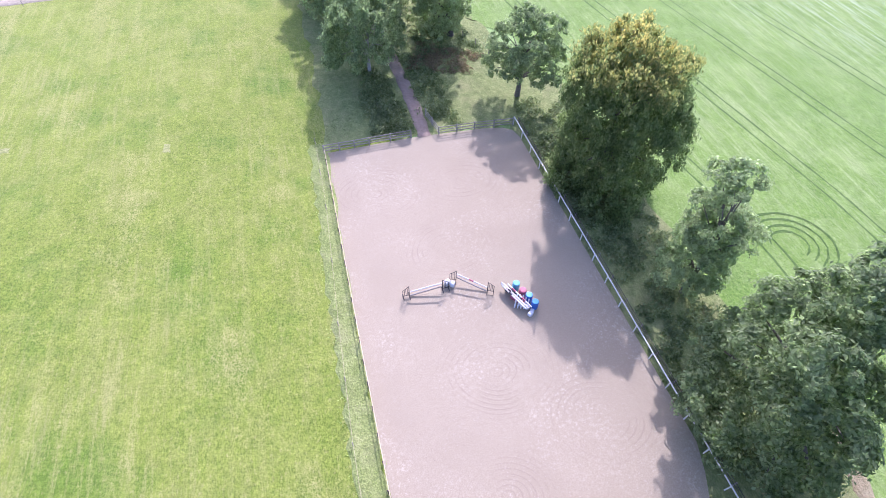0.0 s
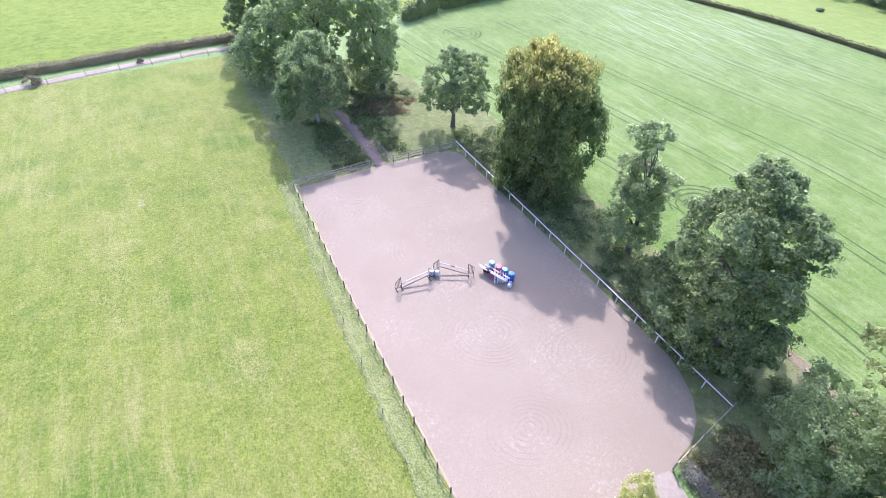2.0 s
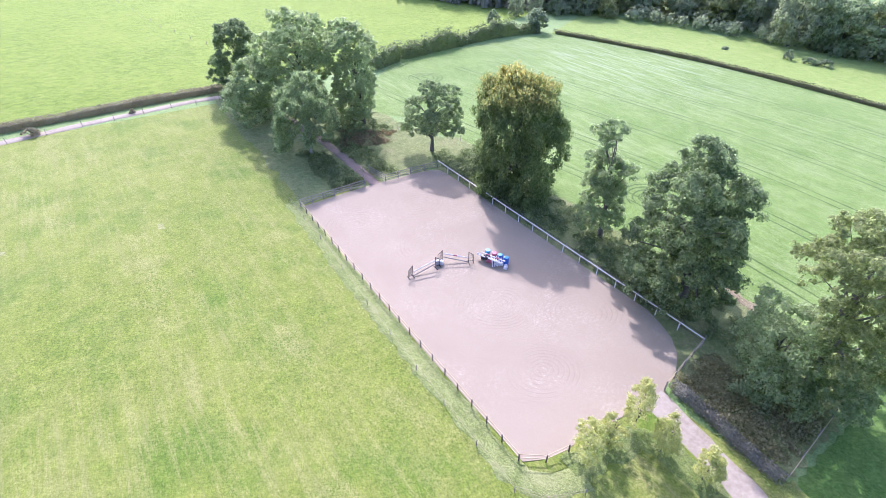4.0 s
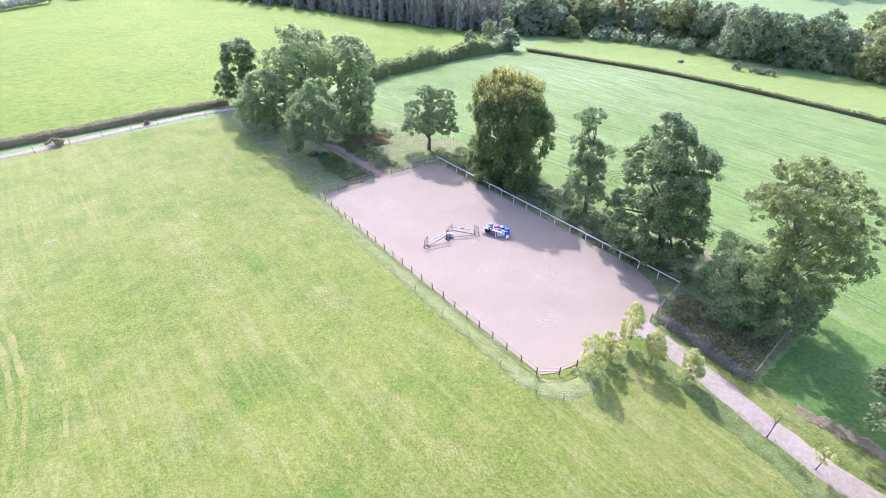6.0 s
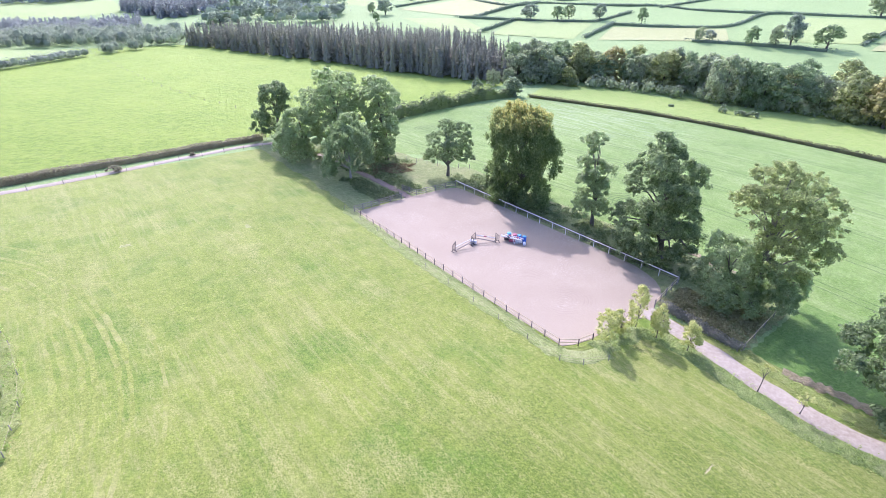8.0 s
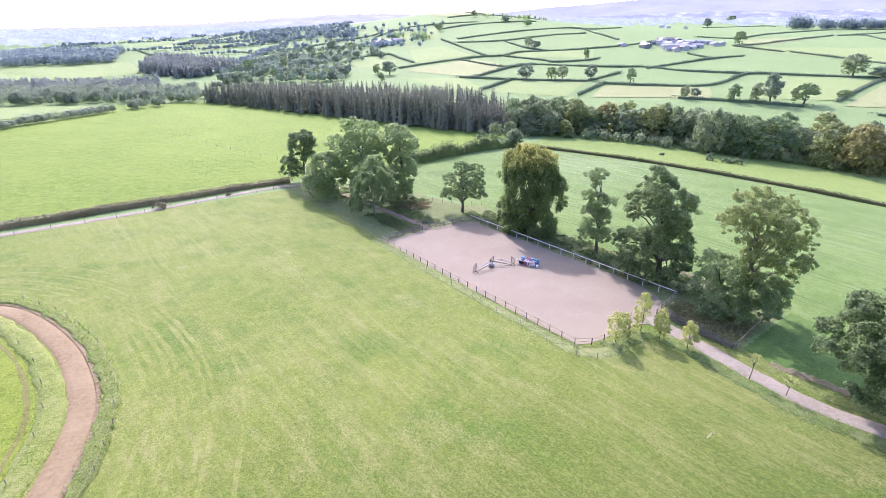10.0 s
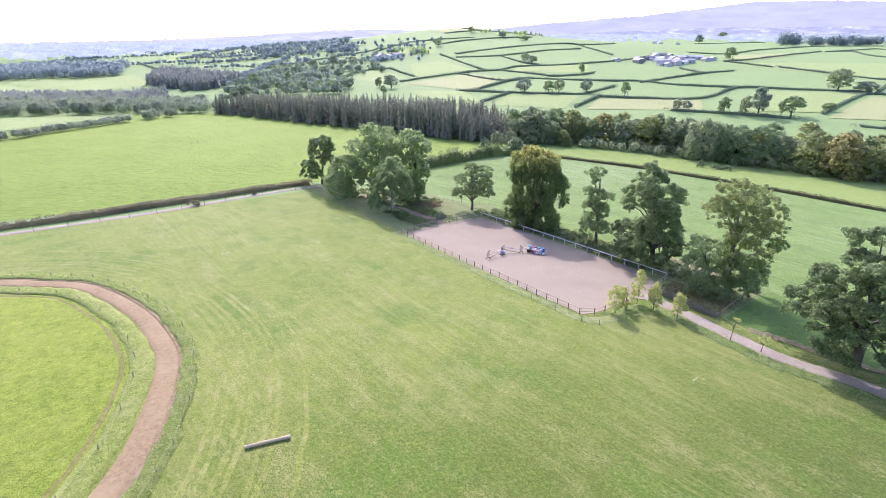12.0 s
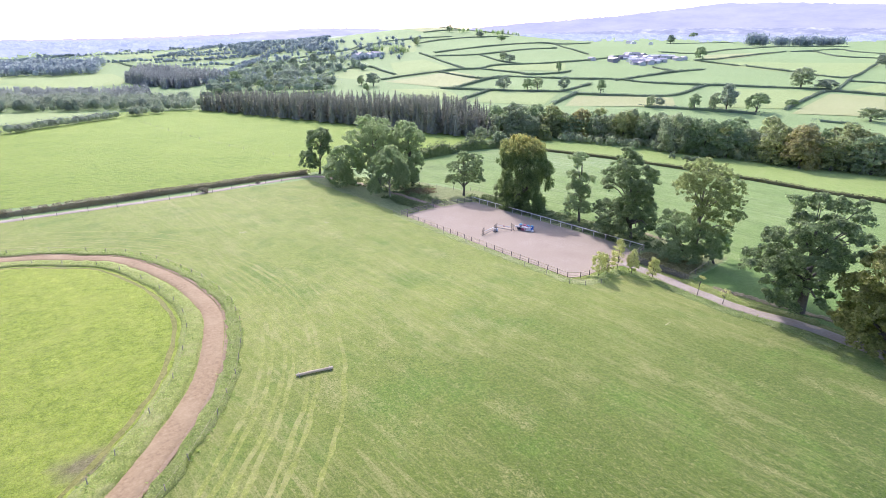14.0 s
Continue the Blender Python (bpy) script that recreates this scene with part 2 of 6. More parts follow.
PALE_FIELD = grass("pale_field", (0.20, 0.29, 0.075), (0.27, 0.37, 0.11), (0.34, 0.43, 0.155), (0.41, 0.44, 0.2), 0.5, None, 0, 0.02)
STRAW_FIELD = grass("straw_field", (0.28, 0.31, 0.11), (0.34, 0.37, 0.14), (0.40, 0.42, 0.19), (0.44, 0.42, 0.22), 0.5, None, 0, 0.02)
# far-plain field: distance haze is mixed into its base colours
HAZE_FIELD = grass("haze_field", (0.27, 0.36, 0.27), (0.33, 0.42, 0.32), (0.39, 0.47, 0.37), (0.43, 0.48, 0.4), 0.4, None, 0, 0.01)
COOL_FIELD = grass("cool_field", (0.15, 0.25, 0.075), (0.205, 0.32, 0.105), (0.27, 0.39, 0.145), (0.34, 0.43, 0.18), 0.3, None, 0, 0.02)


def sand_material():
    """Arena sand with the arcs of a harrow and hoof-pocked grain."""
    m, n, l, b = material("arena_sand")
    pos = position(n)
    fine = noise_node(n, l, pos, 13.0, 5, 0.7)
    pock = noise_node(n, l, pos, 3.6, 4, 0.7)
    wide = noise_node(n, l, pos, 0.12, 3, 0.5)
    c = ramp(n, l, fine, [(0.3, (0.305, 0.253, 0.174)), (0.5, (0.385, 0.322, 0.226)), (0.7, (0.465, 0.398, 0.288))])
    c = mixc(n, l, ramp(n, l, wide, [(0.4, (0, 0, 0)), (0.65, (0.5, 0.5, 0.5))]), c, (0.335, 0.275, 0.19))
    # dry turned-up crumbs lie in loose drifts
    drift = ramp(n, l, noise_node(n, l, pos, 0.16, 4, 0.6), [(0.45, (0, 0, 0)), (0.62, (1, 1, 1))])
    crumbs = ramp(n, l, noise_node(n, l, pos, 4.5, 4, 0.75), [(0.52, (0, 0, 0)), (0.64, (0.6, 0.6, 0.6))])
    c = mixc(n, l, math_node(n, l, "MULTIPLY", drift, crumbs), c, (0.55, 0.485, 0.375))
    height = math_node(n, l, "MULTIPLY", fine, 0.35)
    height = math_node(n, l, "ADD", height, math_node(n, l, "MULTIPLY", pock, 0.4))
    # harrow arcs round several centres, each kept to its own patch
    for cx, cy, r0, r1, lines in ((9.1, 13.6, 0.6, 5.8, 2.4), (9.3, 25.2, 1.0, 5.6, 2.3), (7.1, 5.6, 0.8, 5.0, 2.5), (12.6, 33.0, 1.5, 5.5, 2.0), (15.2, 8.6, 2.0, 5.4, 2.2), (4.0, 33.0, 1.0, 5.5, 2.2)):
        sub = n.new("ShaderNodeVectorMath")
        sub.operation = "SUBTRACT"
        l.new(pos, sub.inputs[0])
        sub.inputs[1].default_value = (cx, cy, -0.0685 * cx - 0.0106 * cy)
        squash = n.new("ShaderNodeVectorMath")
        squash.operation = "MULTIPLY"
        squash.inputs[1].default_value = (0.85, 1.1, 0.2)
        l.new(sub.outputs[0], squash.inputs[0])
        ln = n.new("ShaderNodeVectorMath")
        ln.operation = "LENGTH"
        l.new(squash.outputs[0], ln.inputs[0])
        r = math_node(n, l, "ADD", ln.outputs["Value"], math_node(n, l, "MULTIPLY", noise_node(n, l, pos, 0.1, 1, 0.4), 3.0))
        wave = math_node(n, l, "SINE", math_node(n, l, "MULTIPLY", r, 2 * math.pi * lines))
        inside = n.new("ShaderNodeMapRange")
        inside.inputs[1].default_value, inside.inputs[2].default_value = r1, r1 - 1.5
        l.new(r, inside.inputs[0])
        clear = n.new("ShaderNodeMapRange")
        clear.inputs[1].default_value, clear.inputs[2].default_value = r0, r0 + 1.0
        l.new(r, clear.inputs[0])
        patchy = math_node(n, l, "MULTIPLY", math_node(n, l, "MULTIPLY", inside.outputs[0], clear.outputs[0]), ramp(n, l, noise_node(n, l, pos, 0.4, 4, 0.7), [(0.44, (0, 0, 0)), (0.6, (1.0, 1.0, 1.0))]))
        height = math_node(n, l, "ADD", height, math_node(n, l, "MULTIPLY", math_node(n, l, "MULTIPLY", wave, patchy), 0.12))
        groove = ramp(n, l, wave, [(0.6, (0, 0, 0)), (1.0, (0.6, 0.6, 0.6))])
        c = mixc(n, l, math_node(n, l, "MULTIPLY", groove, patchy), c, (0.285, 0.225, 0.165))
    churn = noise_node(n, l, pos, 0.22, 3, 0.6)
    bits = noise_node(n, l, pos, 9.0, 2, 0.5)
    speck = math_node(n, l, "MULTIPLY", math_node(n, l, "GREATER_THAN", bits, 0.66), math_node(n, l, "GREATER_THAN", churn, 0.52))
    c = mixc(n, l, math_node(n, l, "MULTIPLY", speck, 0.14), c, (0.68, 0.62, 0.56))
    pits = noise_node(n, l, pos, 6.0, 3, 0.6)
    c = mixc(n, l, ramp(n, l, pits, [(0.64, (0, 0, 0)), (0.74, (0.5, 0.5, 0.5))]), c, (0.25, 0.195, 0.145))
    l.new(c, b.inputs["Base Color"])
    b.inputs["Roughness"].default_value = 0.95
    bump(n, l, height, b, 0.4, 0.04)
    return m


SAND = sand_material()
TRACK = crusty("track_sand", (0.225, 0.158, 0.076), (0.325, 0.233, 0.112), (0.425, 0.325, 0.17), 3.0)
GRAVEL = crusty("lane_gravel", (0.285, 0.238, 0.172), (0.38, 0.325, 0.243), (0.485, 0.428, 0.335), 3.0)
PATH_EARTH = crusty("path_earth", (0.23, 0.165, 0.125), (0.32, 0.24, 0.185), (0.41, 0.32, 0.255), 3.0)
SOIL_GRASS = grass("thin_soil_grass", (0.12, 0.095, 0.045), (0.225, 0.18, 0.1), (0.34, 0.28, 0.17), (0.47, 0.41, 0.29), 0.6, None, 0, 0.2, 2.5, 1.0, flecks=0.7)
WORN_EARTH = grass("worn_rut_grass", (0.125, 0.135, 0.025), (0.2, 0.205, 0.045), (0.275, 0.27, 0.075), (0.32, 0.28, 0.12), 0.5)
SOIL = crusty("bare_soil", (0.2, 0.14, 0.07), (0.3, 0.215, 0.115), (0.41, 0.32, 0.19), 2.0, 0.95, 0.1, 1.0)
WHITE_PAINT = crusty("white_rail_paint", (0.68, 0.66, 0.62), (0.79, 0.77, 0.73), (0.84, 0.82, 0.79), 9.0, 0.5, 0.004, 0.2)
GREY_TIMBER = crusty("weathered_timber", (0.17, 0.15, 0.125), (0.29, 0.265, 0.23), (0.42, 0.39, 0.35), 14.0, 0.85, 0.01, 0.4)
DARK_TIMBER = crusty("dark_post_timber", (0.045, 0.035, 0.035), (0.085, 0.068, 0.065), (0.15, 0.12, 0.11), 14.0, 0.85, 0.01, 0.4)
BARK = crusty("bark", (0.07, 0.06, 0.048), (0.135, 0.118, 0.096), (0.22, 0.20, 0.17), 6.0, 0.9, 0.05, 0.8)
ASH_BARK = crusty("ash_bark", (0.13, 0.115, 0.095), (0.22, 0.2, 0.17), (0.33, 0.3, 0.26), 6.0, 0.9, 0.04, 0.7)
PALE_BARK = crusty("pale_bark", (0.22, 0.2, 0.17), (0.36, 0.335, 0.29), (0.48, 0.455, 0.4), 6.0, 0.9, 0.04, 0.7)
BLUE_PLASTIC = crusty("blue_plastic", (0.02, 0.09, 0.36), (0.03, 0.13, 0.48), (0.07, 0.21, 0.58), 6.0, 0.4, 0.003, 0.2)
CYAN_PLASTIC = crusty("turquoise_plastic", (0.05, 0.33, 0.50), (0.09, 0.43, 0.60), (0.18, 0.52, 0.66), 6.0, 0.4, 0.003, 0.2)
RED_PLASTIC = crusty("red_plastic", (0.36, 0.06, 0.1), (0.46, 0.1, 0.15), (0.56, 0.19, 0.25), 6.0, 0.45, 0.003, 0.2)
WHITE_PLASTIC = crusty("white_plastic", (0.70, 0.70, 0.72), (0.78, 0.78, 0.80), (0.83, 0.83, 0.84), 8.0, 0.45, 0.003, 0.2)
DARK_METAL = crusty("dark_painted_timber", (0.025, 0.02, 0.022), (0.045, 0.037, 0.04), (0.08, 0.07, 0.07), 12.0, 0.6, 0.004, 0.3)
LOG_WOOD = crusty("bleached_log", (0.46, 0.35, 0.2), (0.62, 0.5, 0.31), (0.76, 0.65, 0.45), 8.0, 0.8, 0.03, 0.6)
CONCRETE = crusty("farm_roofing", (0.42, 0.41, 0.42), (0.55, 0.54, 0.55), (0.68, 0.67, 0.68), 0.6, 0.6, 0.02, 0.3)
SLATE = crusty("dark_roofing", (0.15, 0.15, 0.17), (0.22, 0.22, 0.25), (0.31, 0.31, 0.34), 0.6, 0.6, 0.02, 0.3)

OAK_LEAF = leafy("oak_leaves", (0.21, 0.255, 0.14), (0.345, 0.4, 0.225), (0.475, 0.53, 0.325), 0.66)
DARK_LEAF = leafy("dark_leaves", (0.125, 0.165, 0.082), (0.222, 0.28, 0.138), (0.365, 0.425, 0.245), 0.64)
BEECH_LEAF = leafy("beech_leaves", (0.1, 0.142, 0.055), (0.175, 0.232, 0.095), (0.28, 0.33, 0.155), 0.62, 0.5, (13.2, 17.6, (0.56, 0.43, 0.15)))
ASH_LEAF = leafy("ash_leaves", (0.182, 0.209, 0.097), (0.308, 0.341, 0.16), (0.451, 0.468, 0.242), 0.66)
WILLOW_LEAF = leafy("willow_leaves", (0.155, 0.2, 0.1), (0.26, 0.32, 0.168), (0.395, 0.455, 0.265), 0.62)
CHESTNUT_LEAF = leafy("chestnut_leaves", (0.158, 0.179, 0.058), (0.284, 0.294, 0.105), (0.43, 0.41, 0.179), 0.62)
YOUNG_LEAF = leafy("young_yellow_leaves", (0.38, 0.385, 0.15), (0.53, 0.52, 0.235), (0.67, 0.64, 0.35), 0.58, 0.7, gloss=0.2)
BUSH_LEAF = leafy("bush_leaves", (0.11, 0.145, 0.06), (0.195, 0.245, 0.11), (0.31, 0.35, 0.19))
GREY_LEAF = leafy("grey_willow_leaves", (0.140, 0.182, 0.112), (0.252, 0.301, 0.196), (0.392, 0.434, 0.308))
AUTUMN_LEAF = leafy("autumn_leaves", (0.27, 0.245, 0.115), (0.36, 0.325, 0.16), (0.45, 0.41, 0.225), 0.6)
HEDGE_LEAF = leafy("hedge_leaves", (0.1, 0.125, 0.065), (0.165, 0.2, 0.105), (0.255, 0.285, 0.17), 0.6)
BROWN_HEDGE = leafy("brown_hedge_leaves", (0.12, 0.118, 0.065), (0.18, 0.175, 0.098), (0.25, 0.24, 0.145), 0.45, 0.8, gloss=0.1)
DRY_HEDGE = leafy("cut_hedge_twigs", (0.20, 0.17, 0.115), (0.30, 0.265, 0.18), (0.42, 0.385, 0.28), 0.45, 0.7)
TWIG_HEDGE = leafy("grey_twigs", (0.17, 0.16, 0.125), (0.27, 0.255, 0.2), (0.4, 0.38, 0.31), 0.4, 0.8, gloss=0.2)
BRAMBLE = leafy("bramble_tangle", (0.2, 0.185, 0.09), (0.33, 0.305, 0.16), (0.47, 0.44, 0.26), 0.5, 0.8, gloss=0.2)
BRACKEN = leafy("dead_bracken_fronds", (0.16, 0.12, 0.07), (0.26, 0.2, 0.12), (0.36, 0.3, 0.19), 0.4, 0.85, gloss=0.1)
WEED = leafy("verge_weed_leaves", (0.1, 0.18, 0.03), (0.19, 0.29, 0.055), (0.3, 0.39, 0.1), 0.6, 0.7, gloss=0.2)
BELT_OLIVE = leafy("stream_olive_leaves", (0.245, 0.267, 0.128), (0.325, 0.345, 0.172), (0.405, 0.423, 0.232), 0.6, 0.7, gloss=0.25)
# stream belt green and grey, raised above leaf tone to suggest haze
BELT_GREEN = leafy("stream_belt_leaves", (0.19, 0.243, 0.138), (0.262, 0.324, 0.19), (0.342, 0.407, 0.256), 0.6, 0.7, gloss=0.25)
BELT_GREY = leafy("stream_willow_leaves", (0.248, 0.275, 0.182), (0.336, 0.369, 0.248), (0.424, 0.457, 0.325), 0.6, 0.7, gloss=0.25)
# valley scrub, its leaf tones greyed to stand in for haze
SCRUB = leafy("hazed_willow_scrub", (0.19, 0.215, 0.165), (0.29, 0.32, 0.245), (0.4, 0.43, 0.345), 0.5, 0.7, gloss=0.25)
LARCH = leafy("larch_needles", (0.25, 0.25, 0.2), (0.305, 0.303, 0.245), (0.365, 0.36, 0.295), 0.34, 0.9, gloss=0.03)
# hillside hedges and trees: haze put in by greying the leaves
HILL_HEDGE = leafy("hazed_hedge_leaves", (0.16, 0.195, 0.15), (0.215, 0.255, 0.2), (0.285, 0.325, 0.26), 0.5, 0.8, gloss=0.05)
HILL_TREE = leafy("hazed_hillside_leaves", (0.21, 0.245, 0.2), (0.29, 0.33, 0.275), (0.385, 0.42, 0.36), 0.6, 0.8, gloss=0.05)
# valley larch needles, paled and greyed to paint in the haze
HAZED_LARCH = leafy("hazed_larch_needles", (0.28, 0.285, 0.295), (0.345, 0.35, 0.36), (0.41, 0.415, 0.425), 0.52, 0.8, gloss=0.1)
# blue-grey here is distance haze painted into the leaf colours
HAZED_WOODS = leafy("hazed_woodland", (0.24, 0.275, 0.3), (0.31, 0.35, 0.38), (0.39, 0.43, 0.46), 0.4, 0.95, gloss=0.0)


def glowing_backdrop(name, a, b_, c_, scale):
    """A glowing backdrop in painted haze-blue, behind everything else, with fields and woods just told apart."""
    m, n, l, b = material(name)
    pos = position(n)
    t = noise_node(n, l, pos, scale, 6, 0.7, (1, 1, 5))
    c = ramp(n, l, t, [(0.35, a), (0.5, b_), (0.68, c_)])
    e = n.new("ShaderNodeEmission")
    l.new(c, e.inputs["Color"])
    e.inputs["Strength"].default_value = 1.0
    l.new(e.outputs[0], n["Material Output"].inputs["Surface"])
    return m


# haze of distance painted as blue emission; none of these are lamps
MOUNTAIN = glowing_backdrop("mountain_backdrop", (0.3, 0.33, 0.405), (0.335, 0.365, 0.43), (0.375, 0.405, 0.455), 0.003)
FAR_WOODS = glowing_backdrop("glowing_haze_woods", (0.25, 0.31, 0.40), (0.33, 0.39, 0.48), (0.45, 0.52, 0.55), 0.02)
FAR_HILLS = glowing_backdrop("hills_backdrop", (0.31, 0.34, 0.435), (0.355, 0.385, 0.475), (0.44, 0.475, 0.53), 0.006)
FOOTHILLS = glowing_backdrop("foothills_backdrop", (0.235, 0.27, 0.35), (0.285, 0.32, 0.395), (0.47, 0.51, 0.5), 0.011)
BLADE = leafy("grass_blades", (0.22, 0.29, 0.08), (0.34, 0.41, 0.13), (0.46, 0.5, 0.22), 0.6, 0.8, gloss=0.1)


# ---- building helpers ----
def mesh_from(name, verts, faces, mat, smooth_faces=False):
    me = bpy.data.meshes.new(name)
    verts = verts.tolist() if isinstance(verts, np.ndarray) else verts
    faces = faces.tolist() if isinstance(faces, np.ndarray) else faces
    me.from_pydata(verts, [], faces)
    me.materials.append(mat)
    if smooth_faces:
        me.polygons.foreach_set("use_smooth", [True] * len(me.polygons))
    me.update()
    return me


def part(name, data, mat, parent=None, label=""):
    """Links a bmesh or a mesh as one mesh object under a thing or a part."""
    if isinstance(data, bmesh.types.BMesh):
        me = bpy.data.meshes.new(name)
        data.to_mesh(me)
        data.free()
        me.materials.append(mat)
    else:
        me = data
    ob = new(name, me)
    if parent is not None:
        ob.parent = parent
    if label:
        ob["label"] = label
    return ob


def tube(points, radii, sides=7, cap=True):
    """Vertices and faces of a tapered tube along points."""
    pts = [Vector(p) for p in points]
    verts, faces = [], []
    for k, p in enumerate(pts):
        ahead = (pts[min(k + 1, len(pts) - 1)] - pts[max(k - 1, 0)]).normalized()
        side = ahead.cross(Vector((0.31, 0.23, 0.92) if abs(ahead.z) < 0.9 else (1, 0.1, 0))).normalized()
        up = side.cross(ahead)
        for s in range(sides):
            a = 2 * math.pi * s / sides
            verts.append(tuple(p + radii[k] * (math.cos(a) * side + math.sin(a) * up)))
    for k in range(len(pts) - 1):
        for s in range(sides):
            t = (s + 1) % sides
            faces.append((k * sides + s, k * sides + t, (k + 1) * sides + t, (k + 1) * sides + s))
    if cap:
        faces.append(tuple(range(sides))[::-1])
        faces.append(tuple((len(pts) - 1) * sides + s for s in range(sides)))
    return verts, faces


def merge(bits):
    verts, faces = [], []
    for v, f in bits:
        o = len(verts)
        verts += v
        faces += [tuple(i + o for i in q) for q in f]
    return verts, faces


def box_bits(size, at=(0, 0, 0), bevel=0.0, turn=None):
    """A bevelled block, its base centre at `at`."""
    bm = bmesh.new()
    bmesh.ops.create_cube(bm, size=1)
    bmesh.ops.scale(bm, vec=size, verts=bm.verts)
    if bevel:
        bmesh.ops.bevel(bm, geom=bm.edges[:], offset=bevel, segments=1, affect="EDGES")
    m = Matrix.Translation(at) @ (turn if turn is not None else Matrix()) @ Matrix.Translation((0, 0, size[2] / 2))
    bmesh.ops.transform(bm, matrix=m, verts=bm.verts)
    v = [tuple(q.co) for q in bm.verts]
    bm.verts.index_update()
    f = [tuple(q.index for q in p.verts) for p in bm.faces]
    bm.free()
    return v, f


def rail_bits(a, b, wide, thick, bevel=0.008):
    """A board from a to b: `wide` across its upright face, `thick` through it."""
    a, b = Vector(a), Vector(b)
    d = b - a
    turn = d.to_track_quat("X", "Z").to_matrix().to_4x4()
    bm = bmesh.new()
    bmesh.ops.create_cube(bm, size=1)
    bmesh.ops.scale(bm, vec=(d.length, thick, wide), verts=bm.verts)
    if bevel:
        bmesh.ops.bevel(bm, geom=bm.edges[:], offset=bevel, segments=1, affect="EDGES")
    bmesh.ops.transform(bm, matrix=Matrix.Translation((a + b) / 2) @ turn, verts=bm.verts)
    v = [tuple(q.co) for q in bm.verts]
    bm.verts.index_update()
    f = [tuple(q.index for q in p.verts) for p in bm.faces]
    bm.free()
    return v, f


def drape(name, corners, mat, lift, nu=40, nv=40, label="", kind="structure", uneven=0.0, category=""):
    """A four-cornered sheet laid over the ground."""
    a, b, c, d = (np.array(p, float) for p in corners)
    u, v = np.meshgrid(np.linspace(0, 1, nu + 1), np.linspace(0, 1, nv + 1))
    u, v = u[..., None], v[..., None]
    xy = (1 - v) * ((1 - u) * a + u * b) + v * ((1 - u) * d + u * c)
    if uneven:
        edge = (u < 0.001) | (u > 0.999) | (v < 0.001) | (v > 0.999)
        xy = xy + np.where(edge, np.random.RandomState(len(name)).uniform(-uneven, uneven, xy.shape), 0)
    z = ground_z(xy[..., 0], xy[..., 1]) + lift
    verts = np.dstack([xy, z]).reshape(-1, 3)
    i = np.arange((nu + 1) * (nv + 1)).reshape(nv + 1, nu + 1)
    faces = np.stack([i[:-1, :-1], i[:-1, 1:], i[1:, 1:], i[1:, :-1]], -1).reshape(-1, 4)
    return tagged(part(name, mesh_from(name, verts, faces, mat, True), mat), label, category, "", kind)


def spline(points, step):
    """Points about `step` apart on a smooth line through the given ones."""
    p = [np.array(q, float) for q in points]
    p = [2 * p[0] - p[1]] + p + [2 * p[-1] - p[-2]]
    out = []
    for k in range(1, len(p) - 2):
        n = max(1, int(np.linalg.norm(p[k + 1] - p[k]) / step))
        for t in np.arange(n) / n:
            out.append(0.5 * (2 * p[k] + (p[k + 1] - p[k - 1]) * t + (2 * p[k - 1] - 5 * p[k] + 4 * p[k + 1] - p[k + 2]) * t * t
                              + (3 * p[k] - p[k - 1] - 3 * p[k + 1] + p[k + 2]) * t ** 3))
    out.append(p[-2])
    return np.array(out)


def across(line):
    d = np.gradient(line, axis=0)
    d /= np.linalg.norm(d, axis=1)[:, None]
    return np.stack([-d[:, 1], d[:, 0]], 1)


def ribbon(name, points, width, mat, lift, step=1.0, label="", crown=0.03, kind="structure", ragged=0.12, category=""):
    """A road or strip along a line, with ragged edges and a slight crown."""
    line = spline(points, step)
    side = across(line)
    rs = np.random.RandomState(len(points) + int(width * 10))
    offs = np.array([-0.5, -0.42, -0.2, 0, 0.2, 0.42, 0.5]) * width
    rows = []
    for p, s in zip(line, side):
        jl, jr = rs.uniform(-1, 1, 2) * min(ragged, 0.3 * width)
        jit = np.array([jl, 0.85 * jl, 0.3 * jl, 0, 0.3 * jr, 0.85 * jr, jr])
        rows.append(p + (offs + jit)[:, None] * s)
    xy = np.array(rows)
    z = ground_z(xy[..., 0], xy[..., 1]) + (np.array([-0.03, lift, lift, lift, lift, lift, -0.03]) if width > 0.6 else lift) + crown * (1 - (offs / (0.5 * width)) ** 2)
    verts = np.dstack([xy, z]).reshape(-1, 3)
    i = np.arange(len(line) * 7).reshape(-1, 7)
    faces = np.stack([i[:-1, :-1], i[:-1, 1:], i[1:, 1:], i[1:, :-1]], -1).reshape(-1, 4)
    return tagged(part(name, mesh_from(name, verts, faces, mat, True), mat), label, category, "", kind)


def leaf_quads(rs, centres, sizes, droop=0.0, facing=None):
    """Small pointed sprays at the centres, turned every way or mostly along `facing`: vertices and quads."""
    n = len(centres)
    normal = rs.normal(size=(n, 3))
    if facing is None:
        normal[:, 2] = np.abs(normal[:, 2]) + 0.35
    else:
        normal = 0.45 * normal + facing
    normal /= np.linalg.norm(normal, axis=1)[:, None]
    along = np.cross(normal, rs.normal(size=(n, 3)))
    along[:, 2] -= droop
    along /= np.linalg.norm(along, axis=1)[:, None]
    wide = np.cross(normal, along)
    s = sizes[:, None]
    v = np.stack([centres - along * s * 0.6, centres + wide * s * 0.36 + normal * s * 0.08, centres + along * s * 0.6, centres - wide * s * 0.36 + normal * s * 0.08], 1)
    return v.reshape(-1, 3), np.arange(4 * n).reshape(n, 4)


